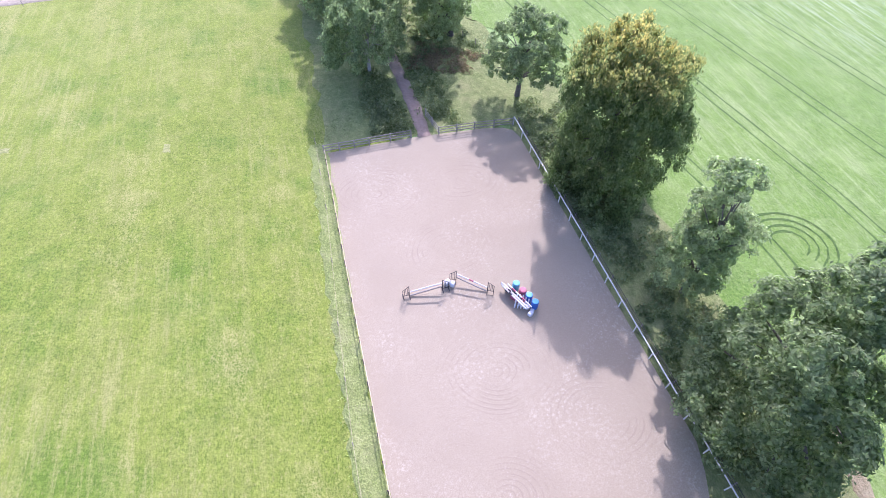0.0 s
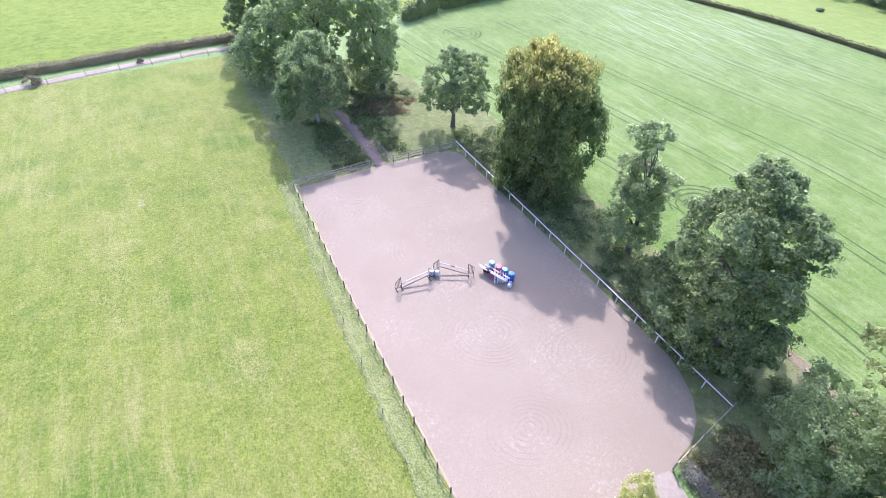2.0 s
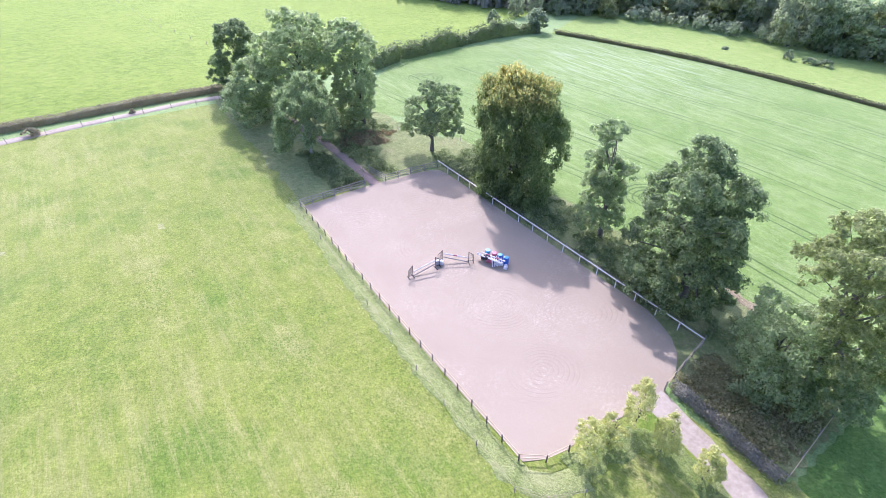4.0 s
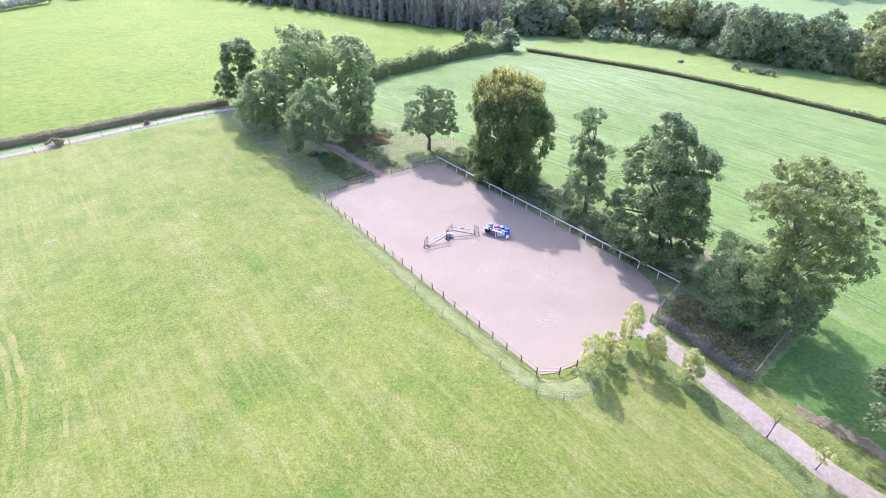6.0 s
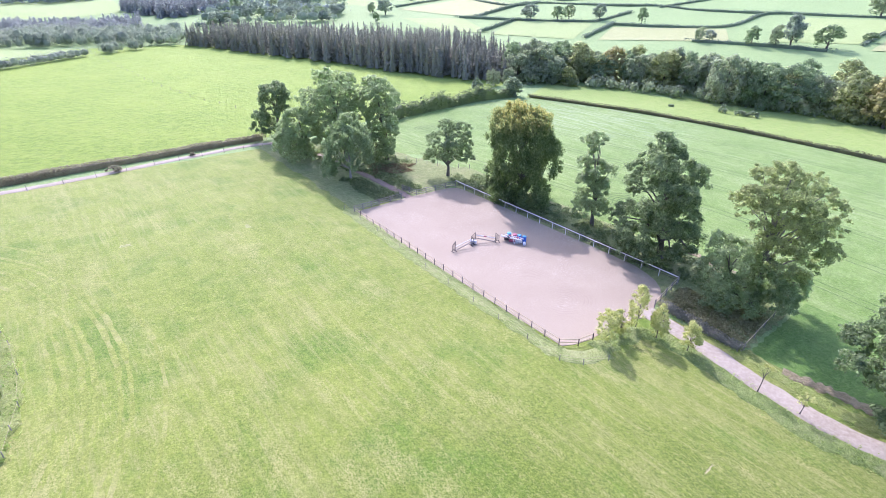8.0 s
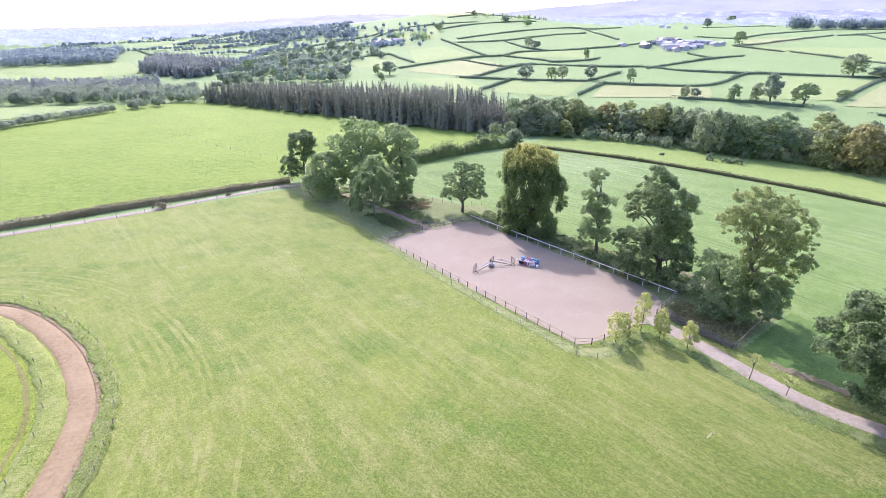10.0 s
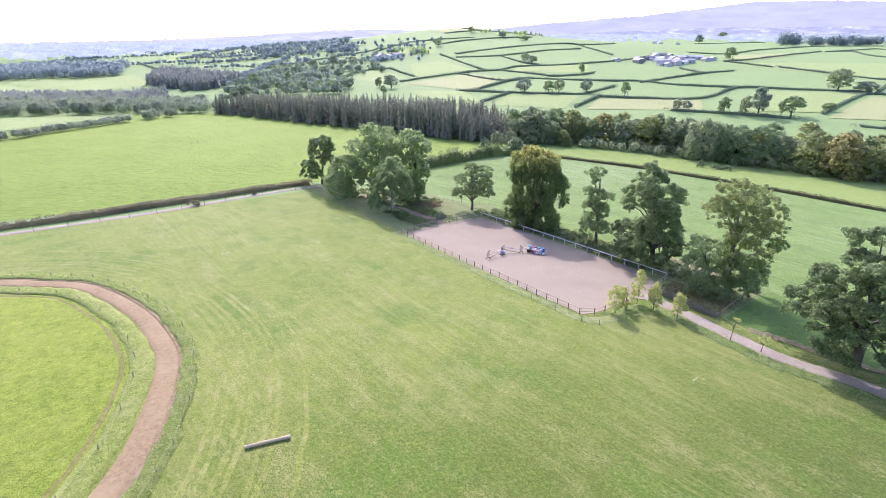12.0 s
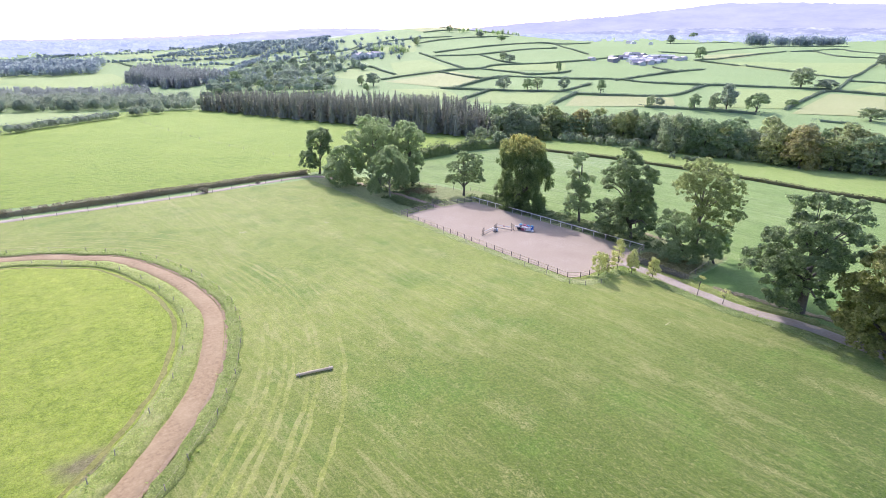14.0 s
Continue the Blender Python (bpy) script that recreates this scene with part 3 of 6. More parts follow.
SHAPES = {
    "round": [(0, 0.35), (0.15, 0.8), (0.4, 1.0), (0.7, 0.86), (0.9, 0.5), (1, 0.12)],
    "oval": [(0, 0.5), (0.2, 0.85), (0.45, 1.0), (0.75, 0.8), (0.92, 0.45), (1, 0.1)],
    "spread": [(0, 0.3), (0.2, 0.65), (0.5, 0.95), (0.75, 1.0), (0.92, 0.65), (1, 0.2)],
    "skirt": [(0, 0.85), (0.25, 0.95), (0.5, 1.0), (0.75, 0.85), (0.92, 0.55), (1, 0.15)],
    "column": [(0, 0.8), (0.2, 1.0), (0.45, 0.62), (0.65, 0.75), (0.85, 0.8), (1, 0.3)],
    "shoulder": [(0, 0.72), (0.25, 0.92), (0.5, 1.0), (0.75, 0.97), (0.9, 0.75), (1, 0.3)],
    "bush": [(0, 0.9), (0.3, 1.0), (0.6, 0.85), (0.85, 0.5), (1, 0.15)],
}


def crown_mesh(rs, name, height, width, low, shape, mat, clumps, leaves, leaf, hollow=0.55, droop=0.0, flat=0.75, clump_r=None, off=(0, 0)):
    """A crown of leaf sprays gathered in clumps inside an uneven outline. Returns the mesh and the clump centres."""
    prof = np.array(SHAPES[shape])
    tall = height - low
    cr = clump_r or width * 0.13
    boughs = max(8, clumps // 6)
    bh = (np.arange(boughs) + rs.uniform(0, 1, boughs)) / boughs
    ba = np.arange(boughs) * 2.4 + rs.uniform(-0.5, 0.5, boughs)
    br = np.interp(bh, prof[:, 0], prof[:, 1]) * width / 2 * rs.uniform(0.72, 1.08, boughs)
    # two thirds of the clumps gather at the ends of boughs, the rest fill the crown between them
    own = rs.randint(0, boughs, clumps)
    fill = rs.uniform(0, 1, clumps) < 0.45
    h = np.where(fill, rs.uniform(0, 1, clumps) ** 0.9, np.clip(bh[own] + rs.normal(0, 0.055, clumps), 0, 1))
    ang = np.where(fill, rs.uniform(0, 2 * np.pi, clumps), ba[own] + rs.normal(0, 1.0, clumps) * cr * 1.1 / np.maximum(br[own], 1.0))
    edge_r = np.interp(h, prof[:, 0], prof[:, 1]) * width / 2
    inner = hollow + (1 - hollow) * np.sqrt(rs.uniform(0, 1, clumps))
    r = np.where(fill, edge_r * inner * 0.92, np.minimum(br[own], edge_r * 1.08) * (0.45 + 0.55 * inner))
    r = np.maximum(r - cr * 0.3, 0)
    cen = np.stack([r * np.cos(ang) + off[0] * h, r * np.sin(ang) + off[1] * h, low + cr * 0.4 + h * (tall - cr * 0.75)], 1)
    rad = cr * rs.uniform(0.45, 1.35, clumps)
    d = rs.normal(size=(clumps, leaves, 3))
    d /= np.linalg.norm(d, axis=2)[..., None]
    d *= np.minimum(np.abs(rs.normal(0, 0.55, (clumps, leaves))) + 0.05, 1.2)[..., None]
    d[..., 2] *= flat
    p = (cen[:, None] + d * rad[:, None, None]).reshape(-1, 3)
    if droop:
        p[:, 2] -= droop * rs.uniform(0, 1, len(p)) * cr
    p[:, 2] = np.maximum(p[:, 2], 0.05)
    v, f = leaf_quads(rs, p, leaf * rs.uniform(0.6, 1.4, len(p)), droop)
    return mesh_from(name, v, f, mat), cen


def limbs_mesh(rs, name, height, low, cen, trunk_r, mat, limbs=14, lean=(0, 0), fork=0.75):
    """A tapered trunk that forks into curved limbs reaching for the crown's clumps."""
    top = Vector((lean[0], lean[1], low + (height - low) * fork))
    pts = [(0, 0, -0.25), (0, 0, 0.1)]
    for k in range(1, 6):
        t = k / 5
        pts.append((top.x * t + rs.uniform(-1, 1) * trunk_r * 0.4, top.y * t + rs.uniform(-1, 1) * trunk_r * 0.4, top.z * t))
    bits = [tube(pts, [trunk_r * 1.5, trunk_r * 1.2] + [trunk_r * (1 - 0.8 * k / 5) for k in range(1, 6)], 8)]
    for j in rs.choice(len(cen), min(limbs, len(cen)), replace=False):
        c = Vector(cen[j])
        t = min(0.95, max(0.22, (c.z * 0.72 - 0.08 * height) / max(top.z, 0.1)))
        s = top * t
        r = max(0.03, trunk_r * (1 - 0.8 * t) * 0.55)
        m = s.lerp(c, 0.5) + Vector((rs.uniform(-0.3, 0.3), rs.uniform(-0.3, 0.3), 0.09 * height * (1 - t)))
        bits.append(tube([s, s.lerp(m, 0.5) + Vector((0, 0, 0.1)), m, m.lerp(c, 0.6), c], [r, r * 0.85, r * 0.6, r * 0.4, r * 0.15], 5, False))
    v, f = merge(bits)
    return mesh_from(name, v, f, mat, True)


def tree(at, height, width, low, shape, leaf_mat, label, category="tree", seed=1, clumps=110, leaves=150, leaf=0.3, trunk_r=0.3, bark=None, limbs=14,
         hollow=0.55, droop=0.0, flat=0.75, clump_r=None, lean=(0, 0), off=(0, 0), name="tree", group="", fork=0.75, sink=0.0):
    rs = np.random.RandomState(seed)
    base = tagged(new(name), label, category, group)
    crown, cen = crown_mesh(rs, "crown", height, width, low, shape, leaf_mat, clumps, leaves, leaf, hollow, droop, flat, clump_r, off)
    part("trunk", limbs_mesh(rs, "trunk", height, low, cen, trunk_r, bark or BARK, limbs, lean, fork), bark or BARK, base)
    part("crown", crown, leaf_mat, base)
    base.location = (at[0], at[1], gz(*at) - sink)
    return base


def spread_lobes(lobes, view, deep, rs):
    """The masses of a crown, given across and up, repeated before and behind the trunk: centres and radii."""
    wide = max(abs(a) + r for a, _, r, _ in lobes)
    tall = max(u + v for _, u, _, v in lobes)
    ca, sa = math.cos(radians(view)), math.sin(radians(view))
    out = []
    for a, u, r, v in lobes:
        room = deep * math.sqrt(max(wide * wide - a * a, 0.1)) * 0.55
        for k in (-1, 0, 1):
            d = k * max(0.0, room) * rs.uniform(0.8, 1.15)
            side = a * (1 - 0.12 * abs(k)) + rs.uniform(-0.2, 0.2) * r * abs(k)
            up = u - 0.42 * abs(d) * (u / tall) ** 2 + rs.uniform(-0.15, 0.15) * r * abs(k)
            f = 1 - 0.08 * abs(k)
            out.append((side * ca + d * sa, -side * sa + d * ca, max(up, v * 0.55), r * f, v * f))
    return np.array(out)


def lobed_crown(rs, mass, mat, sprays, leaf, clump=0.55, droop=0.0, thin=0.1, name="crown"):
    """Leaf sprays on small clumps, clumps on the large masses of the crown; sprays look outwards."""
    cen, rad, rv = mass[:, :3], mass[:, 3], mass[:, 4]
    per = np.maximum(5, (5.0 * rad * (rad + 2 * rv) / 3 / (clump * clump)).astype(int))
    own = np.repeat(np.arange(len(mass)), per)
    d = rs.normal(size=(len(own), 3))
    d /= np.linalg.norm(d, axis=1)[:, None]
    d[:, 2] = np.where(d[:, 2] < -0.55, -d[:, 2], d[:, 2])
    size = np.stack([rad, rad, rv], 1)
    p = cen[own] + d * size[own] * rs.uniform(0.6, 1.05, (len(own), 1))
    # clumps buried inside a neighbouring mass are mostly left out
    q = np.full(len(p), 9.0)
    for k in range(len(mass)):
        q = np.where(own == k, q, np.minimum(q, np.linalg.norm((p - cen[k]) / size[k], axis=1)))
    ripple = sum(np.sin(p @ rs.normal(0, 1.5, 3) + rs.uniform(0, 6)) for _ in range(4)) / 2
    keep = ((q > 0.85) | (rs.uniform(0, 1, len(p)) < 0.1)) & (rs.uniform(0, 1, len(p)) > thin) & (ripple > rs.uniform(-1.3, -0.5, len(p)) + thin)
    p, d = p[keep], d[keep]
    n = len(p)
    m = max(6, sprays // n)
    cr = clump * rs.uniform(0.45, 1.3, n)
    e = rs.normal(size=(n, m, 3))
    e /= np.linalg.norm(e, axis=2)[..., None]
    away = rs.uniform(0.1, 1.0, (n, m)) ** 0.7 * (1 + 0.4 * (rs.uniform(0, 1, (n, m)) > 0.85))
    pos = p[:, None] + e * (away * cr[:, None])[..., None] * np.array([1, 1, 0.72])
    if droop:
        pos[..., 2] -= droop * clump * rs.uniform(0, 1, (n, m)) ** 1.5
    pos[..., 2] = np.maximum(pos[..., 2], 0.06)
    face = 0.75 * e + 0.45 * d[:, None] + np.array([0, 0, 0.35])
    pos, face = pos.reshape(-1, 3), face.reshape(-1, 3)
    v, f = leaf_quads(rs, pos, leaf * rs.uniform(0.6, 1.4, len(pos)), droop, face)
    return mesh_from(name, v, f, mat)


def lobed_tree(at, view, lobes, leaf_mat, label, seed, sprays=60000, leaf=0.24, clump=0.55, trunk_r=0.35, bark=None, limbs=16, fork=0.7, deep=1.0, droop=0.0,
               thin=0.15, category="tree", name="tree", group=""):
    """A tree whose crown is a set of (across, up, radius, half height) masses seen along the heading `view`."""
    rs = np.random.RandomState(seed)
    mass = spread_lobes(lobes, view, deep, rs)
    base = tagged(new(name), label, category, group)
    height = float((mass[:, 2] + mass[:, 4]).max())
    low = float((mass[:, 2] - mass[:, 4]).min())
    top = mass[mass[:, 2].argmax()]
    part("trunk", limbs_mesh(rs, "trunk", height, max(low, 0.3), mass[:, :3], trunk_r, bark or BARK, limbs, (0.6 * top[0], 0.6 * top[1]), fork), bark or BARK, base)
    part("crown", lobed_crown(rs, mass, leaf_mat, sprays, leaf, clump, droop, thin), leaf_mat, base)
    base.location = (at[0], at[1], gz(*at))
    return base


def dome_lobes(rs, height, width, low=0.1, count=9):
    """Masses for an ordinary rounded crown."""
    out = [(0.0, 0.5 * height, 0.3 * width, 0.27 * height)]
    for k in range(count):
        h = low + (0.86 - low) * (k + rs.uniform(0.2, 0.8)) / count
        reach = math.sin(math.pi * min(1, 0.22 + 0.78 * h)) ** 0.6
        r = width * rs.uniform(0.15, 0.24)
        out.append((rs.choice((-1, 1)) * rs.uniform(0.2, 1.0) * max(0, 0.5 * width * reach - r), h * height, r, min(r * 0.85, 0.16 * height)))
    return out


def hedge(points, height, width, mat, label, seed=1, step=1.2, cards=26, leaf=0.3, ragged=0.35, name="hedge", category="hedge", group="", lift=0.0):
    """A hedge along a line: an uneven solid body under a coat of sprays."""
    rs = np.random.RandomState(seed)
    line = spline(points, step)
    side = across(line)
    z0 = ground_z(line[:, 0], line[:, 1]) + lift
    prof = [(-0.5, 0), (-0.46, 0.55), (-0.3, 0.93), (0, 1.0), (0.3, 0.93), (0.46, 0.55), (0.5, 0)]
    verts, leaves = [], []
    hs = height * (1 + ragged * (rs.uniform(-0.5, 0.5, len(line)) + 0.5 * np.sin(np.arange(len(line)) * 0.37 + seed)))
    for k, (p, s) in enumerate(zip(line, side)):
        for o, h in prof:
            q = p + s * (o * width * rs.uniform(0.62, 0.8))
            verts.append((q[0], q[1], z0[k] - 0.1 + 0.8 * h * hs[k] * rs.uniform(0.93, 1.0)))
    i = np.arange(len(line) * 7).reshape(-1, 7)
    faces = np.stack([i[:-1, :-1], i[:-1, 1:], i[1:, 1:], i[1:, :-1]], -1).reshape(-1, 4)
    faces = faces.tolist() + [tuple(i[0]), tuple(i[-1][::-1])]
    n = len(line) * cards
    k = rs.randint(0, len(line), n)
    a = rs.uniform(0, np.pi, n)
    rad = rs.uniform(0.94, 1.12, n)
    o = np.cos(a) * 0.5 * width * rad
    h = np.sin(a) ** 0.8 * hs[k] * rad * rs.uniform(0.8, 1.0, n)
    t = rs.uniform(-0.6, 0.6, n) * step
    along = np.stack([side[k, 1], -side[k, 0]], 1)
    xy = line[k] + side[k] * o[:, None] + along * t[:, None]
    cv, cf = leaf_quads(rs, np.column_stack([xy, z0[k] + h]), leaf * rs.uniform(0.5, 1.4, n))
    cf = cf + len(verts)
    me = mesh_from(name, verts + cv.tolist(), faces + cf.tolist(), mat)
    return tagged(part(name, me, mat), label, category, group)


# ---- ground ----
def graded(lo, hi, fine_lo, fine_hi, fine, grow=1.16):
    mid = list(np.arange(fine_lo, fine_hi + 0.01, fine))
    step, v, right = fine, fine_hi, []
    while v < hi:
        step *= grow
        v += step
        right.append(min(v, hi))
    step, v, left = fine, fine_lo, []
    while v > lo:
        step *= grow
        v -= step
        left.append(max(v, lo))
    return np.array(left[::-1] + mid + right)


def build_ground():
    xs, ys = graded(-4400, 4600, -100, 760, 8, 1.12), graded(-4400, 4700, -100, 800, 8, 1.12)
    x, y = np.meshgrid(xs, ys)
    z = ground_z(x, y)
    verts = np.stack([x, y, z], -1).reshape(-1, 3)
    i = np.arange(x.size).reshape(x.shape)
    faces = np.stack([i[:-1, :-1], i[:-1, 1:], i[1:, 1:], i[1:, :-1]], -1).reshape(-1, 4)
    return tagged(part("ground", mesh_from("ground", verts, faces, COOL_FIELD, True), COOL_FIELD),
                  "green rolling farmland reaching to the horizon", "ground", "", "structure")


build_ground()
drape("paddock", [(-140, -170), (32, -170), (4, 79), (-140, 66)], PADDOCK, 0.03, 30, 40, "mown yellowish green paddock grass", category="field")
drape("pasture_north", [(-160, 76), (-25, 83.5), (43, 278), (-70, 262)], PASTURE, 0.035, 30, 40, "bright green grazed pasture", category="field")
drape("pasture_north_east", [(-25, 83.5), (40, 89), (112, 118), (43, 279)], PASTURE, 0.038, 30, 40, "bright green grazed pasture", category="field")
for corners in ([(28, -190), (116, -190), (112, 20), (28, 20)], [(28, 20), (112, 20), (110, 50), (27.5, 40)], [(27.5, 40), (110, 50), (95.5, 94), (27, 58)]):
    drape("drilled_field", corners, DRILLED, 0.04, 20, 30, "pale green drilled field with wheel tracks", category="field")
drape("drilled_field_corner", [(18, 66), (27, 58), (95, 94), (44, 90)], DRILLED, 0.042, 20, 20, "pale green drilled field corner", category="field")
for corners in ([(116, -190), (190, -100), (160, 20), (112, 20)], [(112, 20), (160, 20), (150, 62), (110, 50)], [(110, 50), (150, 62), (136, 116), (95.5, 94)]):
    drape("meadow_strip", corners, MEADOW, 0.045, 16, 24, "light green meadow strip beside the wood", category="field")
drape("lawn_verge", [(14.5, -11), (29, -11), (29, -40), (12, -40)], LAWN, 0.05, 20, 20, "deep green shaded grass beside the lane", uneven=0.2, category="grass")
drape("tree_verge", [(13.6, -10.6), (29.5, -10.6), (29, 48), (20.7, 48)], ROUGH, 0.055, 20, 40, "rough dark verge under the tree row", uneven=0.4, category="verge")
drape("copse_floor", [(0.9, 40.1), (29, 40.6), (22, 66), (1, 86)], ROUGH, 0.06, 20, 30, "rough grass and brambles in the copse", uneven=0.5, category="verge")

# arena sand, with grass creeping into two of its corners
def build_arena():
    out = [(0.25, 39.45), (4.8, 39.85), (9.2, 40.2), (12.0, 40.25)]
    out += [(17.0, 40.25), (19.0, 40.0), (20.0, 39.4), (20.35, 38.2)]
    out += [(20.5, 30), (20.6, 20), (20.68, 10), (20.7, 5.5)]
    out += [(20.1, 3.6), (19.4, 2.0), (18.2, 0.6), (16.6, -0.4), (14.4, -1.0), (11.6, -2.2), (10.2, -1.2), (6.0, -0.7), (3.4, -0.7), (1.4, -0.3), (0.2, 0.3)]
    out += [(0.1, 10), (0.15, 20), (0.2, 30)]
    bm = bmesh.new()
    ring = [bm.verts.new((x, y, gz(x, y) + 0.075)) for x, y in out]
    low = [bm.verts.new((x, y, gz(x, y) - 0.1)) for x, y in out]
    bm.faces.new(ring[::-1])
    for k in range(len(out)):
        bm.faces.new((ring[k], ring[(k + 1) % len(out)], low[(k + 1) % len(out)], low[k]))
    bmesh.ops.recalc_face_normals(bm, faces=bm.faces)
    tagged(part("arena_surface", bm, SAND), "pinkish harrowed sand of the riding arena", "arena floor", "", "structure")


build_arena()
ribbon("lane", [(12.6, -1.0), (12.0, -4.5), (11.4, -8), (10.2, -14), (9.6, -20), (10.6, -25), (10.3, -30), (8.5, -40), (5, -60), (0, -100)], 2.5, GRAVEL, 0.075, 1.0, "pale gravel farm lane", category="lane")
ribbon("path", [(10.65, 40.1), (10.65, 46), (10.5, 52), (10.2, 58), (9.6, 64), (8.6, 70), (7, 76), (4, 81)], 1.6, PATH_EARTH, 0.09, 1.0, "brown earth path leading to the gate", category="path")
ribbon("far_lane", [(-150, 63), (-57.4, 72.6), (-32, 75.4), (-14, 79.2), (2, 81.5), (8, 78)], 1.7, GRAVEL, 0.08, 1.5, "pale gravel lane beside a cut hedge", category="lane")
TRACK_LINE = [(-110, 62), (-75, 55.5), (-57.5, 50.3), (-51.7, 46.6), (-46.7, 41.6), (-43.2, 30.5), (-42.7, 20), (-44.2, 14), (-47.7, 6.0), (-52.0, 0.2), (-58, -6), (-70, -16), (-95, -34)]
ribbon("gallop_track", TRACK_LINE, 2.2, TRACK, 0.09, 0.8, "reddish sand gallop track curving round the field", category="track", ragged=0.05)
ribbon("trail", [(30.6, 6), (30.3, 2.5), (29.8, 0), (29.4, -2), (29.7, -5)], 1.3, SOIL_GRASS, 0.07, 0.6, "bare earth trail beside the oak", category="path", ragged=0.3, crown=0.0)
ribbon("soil_bank", [(13.6, -14.2), (14.3, -17), (14.6, -20.5), (14.9, -24), (15.4, -28)], 1.5, SOIL_GRASS, 0.075, 0.35, "bare brown soil strip with thin grass beside the lane", category="bank", ragged=0.4, crown=0.02)
ribbon("lane_verge", [(13.9, -10.6), (12.9, -14), (12.2, -19), (12.8, -23), (13.2, -27)], 1.9, VERGE_GREEN, 0.066, 0.6, "green grassy verge between lane and lawn", category="verge", ragged=0.25)

# ---- trees ----
lobed_tree((22.7, 45.2), 38, [(-0.2, 9.4, 1.6, 0.8), (2.1, 8.7, 2.2, 0.9), (-1.9, 6.9, 1.9, 1.1), (0.9, 6.9, 2.6, 1.1), (3.4, 5.9, 1.5, 0.8), (-2.8, 3.9, 1.7, 1.0), (0.0, 4.8, 1.9, 0.8), (3.2, 4.1, 1.9, 0.9)],
           WILLOW_LEAF, "small grey-green oak with a bare lower trunk", 11, 24000, 0.21, 0.45, 0.28, limbs=26, deep=0.7, thin=0.3)
lobed_tree((25.9, 30.3), 47, [(-1.2, 14.4, 2.2, 1.4), (-3.4, 13.1, 2.2, 1.6), (1.4, 13.3, 2.0, 1.6), (3.3, 13.6, 1.1, 0.9), (-4.3, 10.8, 1.6, 2.0), (-1.4, 9.9, 2.9, 2.8), (2.1, 10.1, 2.6, 2.3), (4.7, 8.5, 1.4, 2.0),
           (-2.9, 6.7, 2.3, 2.1), (-4.5, 5.0, 1.4, 1.6), (0.5, 5.9, 3.2, 2.4), (4.1, 6.1, 2.0, 1.6), (-2.8, 1.8, 2.6, 1.7), (1.1, 2.0, 3.2, 2.0), (3.6, 1.9, 1.2, 1.1)],
           BEECH_LEAF, "large beech with golden green drooping foliage", 12, 80000, 0.25, 0.6, 0.42, droop=1.6, deep=0.9)
lobed_tree((26.5, 16.5), 56, [(-2.3, 12.9, 1.0, 0.6), (-0.8, 13.1, 1.2, 0.7), (-1.3, 11.5, 0.8, 0.8), (-2.3, 9.6, 0.9, 0.7), (-0.5, 8.9, 1.6, 1.2), (1.5, 8.8, 1.0, 0.6), (-1.5, 6.8, 1.4, 1.3), (0.5, 6.2, 1.3, 1.4),
           (-1.1, 3.9, 2.0, 1.5), (0.5, 2.8, 1.5, 1.5), (-1.8, 2.4, 1.2, 1.1)], OAK_LEAF, "slender ivy-clad tree with a thin flat top", 13, 32000, 0.19, 0.42, 0.26, deep=0.6, fork=0.85, thin=0.15)
lobed_tree((25.4, 5.0), 65, [(-2.2, 15.2, 1.6, 1.0), (-3.3, 13.7, 1.4, 1.1), (-0.7, 14.1, 1.3, 1.1), (-4.7, 11.7, 1.3, 0.9), (-5.3, 9.9, 0.9, 0.7), (-1.7, 11.6, 2.1, 1.5), (1.4, 12.2, 1.6, 1.1), (2.4, 10.8, 1.1, 0.8),
           (-1.4, 8.9, 1.8, 1.6), (1.1, 9.1, 1.8, 1.6), (-5.7, 4.8, 1.6, 1.5), (-3.0, 5.1, 1.9, 1.6), (-0.1, 5.9, 2.0, 1.8), (2.4, 5.8, 1.3, 1.7), (-4.6, 2.4, 1.6, 1.2), (-1.3, 2.4, 1.9, 1.5), (1.5, 2.7, 1.8, 1.5), (3.5, 3.4, 0.9, 1.0)],
           DARK_LEAF, "big dark green oak beside the arena", 14, 80000, 0.23, 0.55, 0.45)
lobed_tree((23.3, -7.4), 76, [(-2.9, 15.0, 1.1, 0.9), (-0.9, 15.5, 1.7, 1.0), (1.2, 15.3, 1.5, 1.0), (-4.4, 11.7, 0.9, 0.6), (-3.2, 12.8, 1.1, 0.9), (-1.5, 13.4, 1.5, 1.1), (0.6, 13.7, 1.6, 1.2), (2.6, 14.0, 1.4, 1.2),
           (4.1, 12.6, 1.3, 1.3), (1.6, 11.9, 1.6, 1.0), (5.2, 10.5, 1.0, 1.3), (3.8, 10.4, 1.4, 1.1), (2.3, 9.3, 1.3, 0.9), (5.0, 8.3, 0.9, 1.0), (4.0, 6.3, 0.9, 0.7), (0.3, 9.8, 1.2, 0.8), (-1.8, 11.3, 1.2, 0.8), (-0.6, 8.0, 1.2, 0.9), (1.6, 7.2, 1.3, 0.9)],
           ASH_LEAF, "tall spreading tree with thin olive foliage and grey limbs", 15, 46000, 0.18, 0.42, 0.3, bark=ASH_BARK, limbs=18, thin=0.34, deep=0.9, fork=0.85)
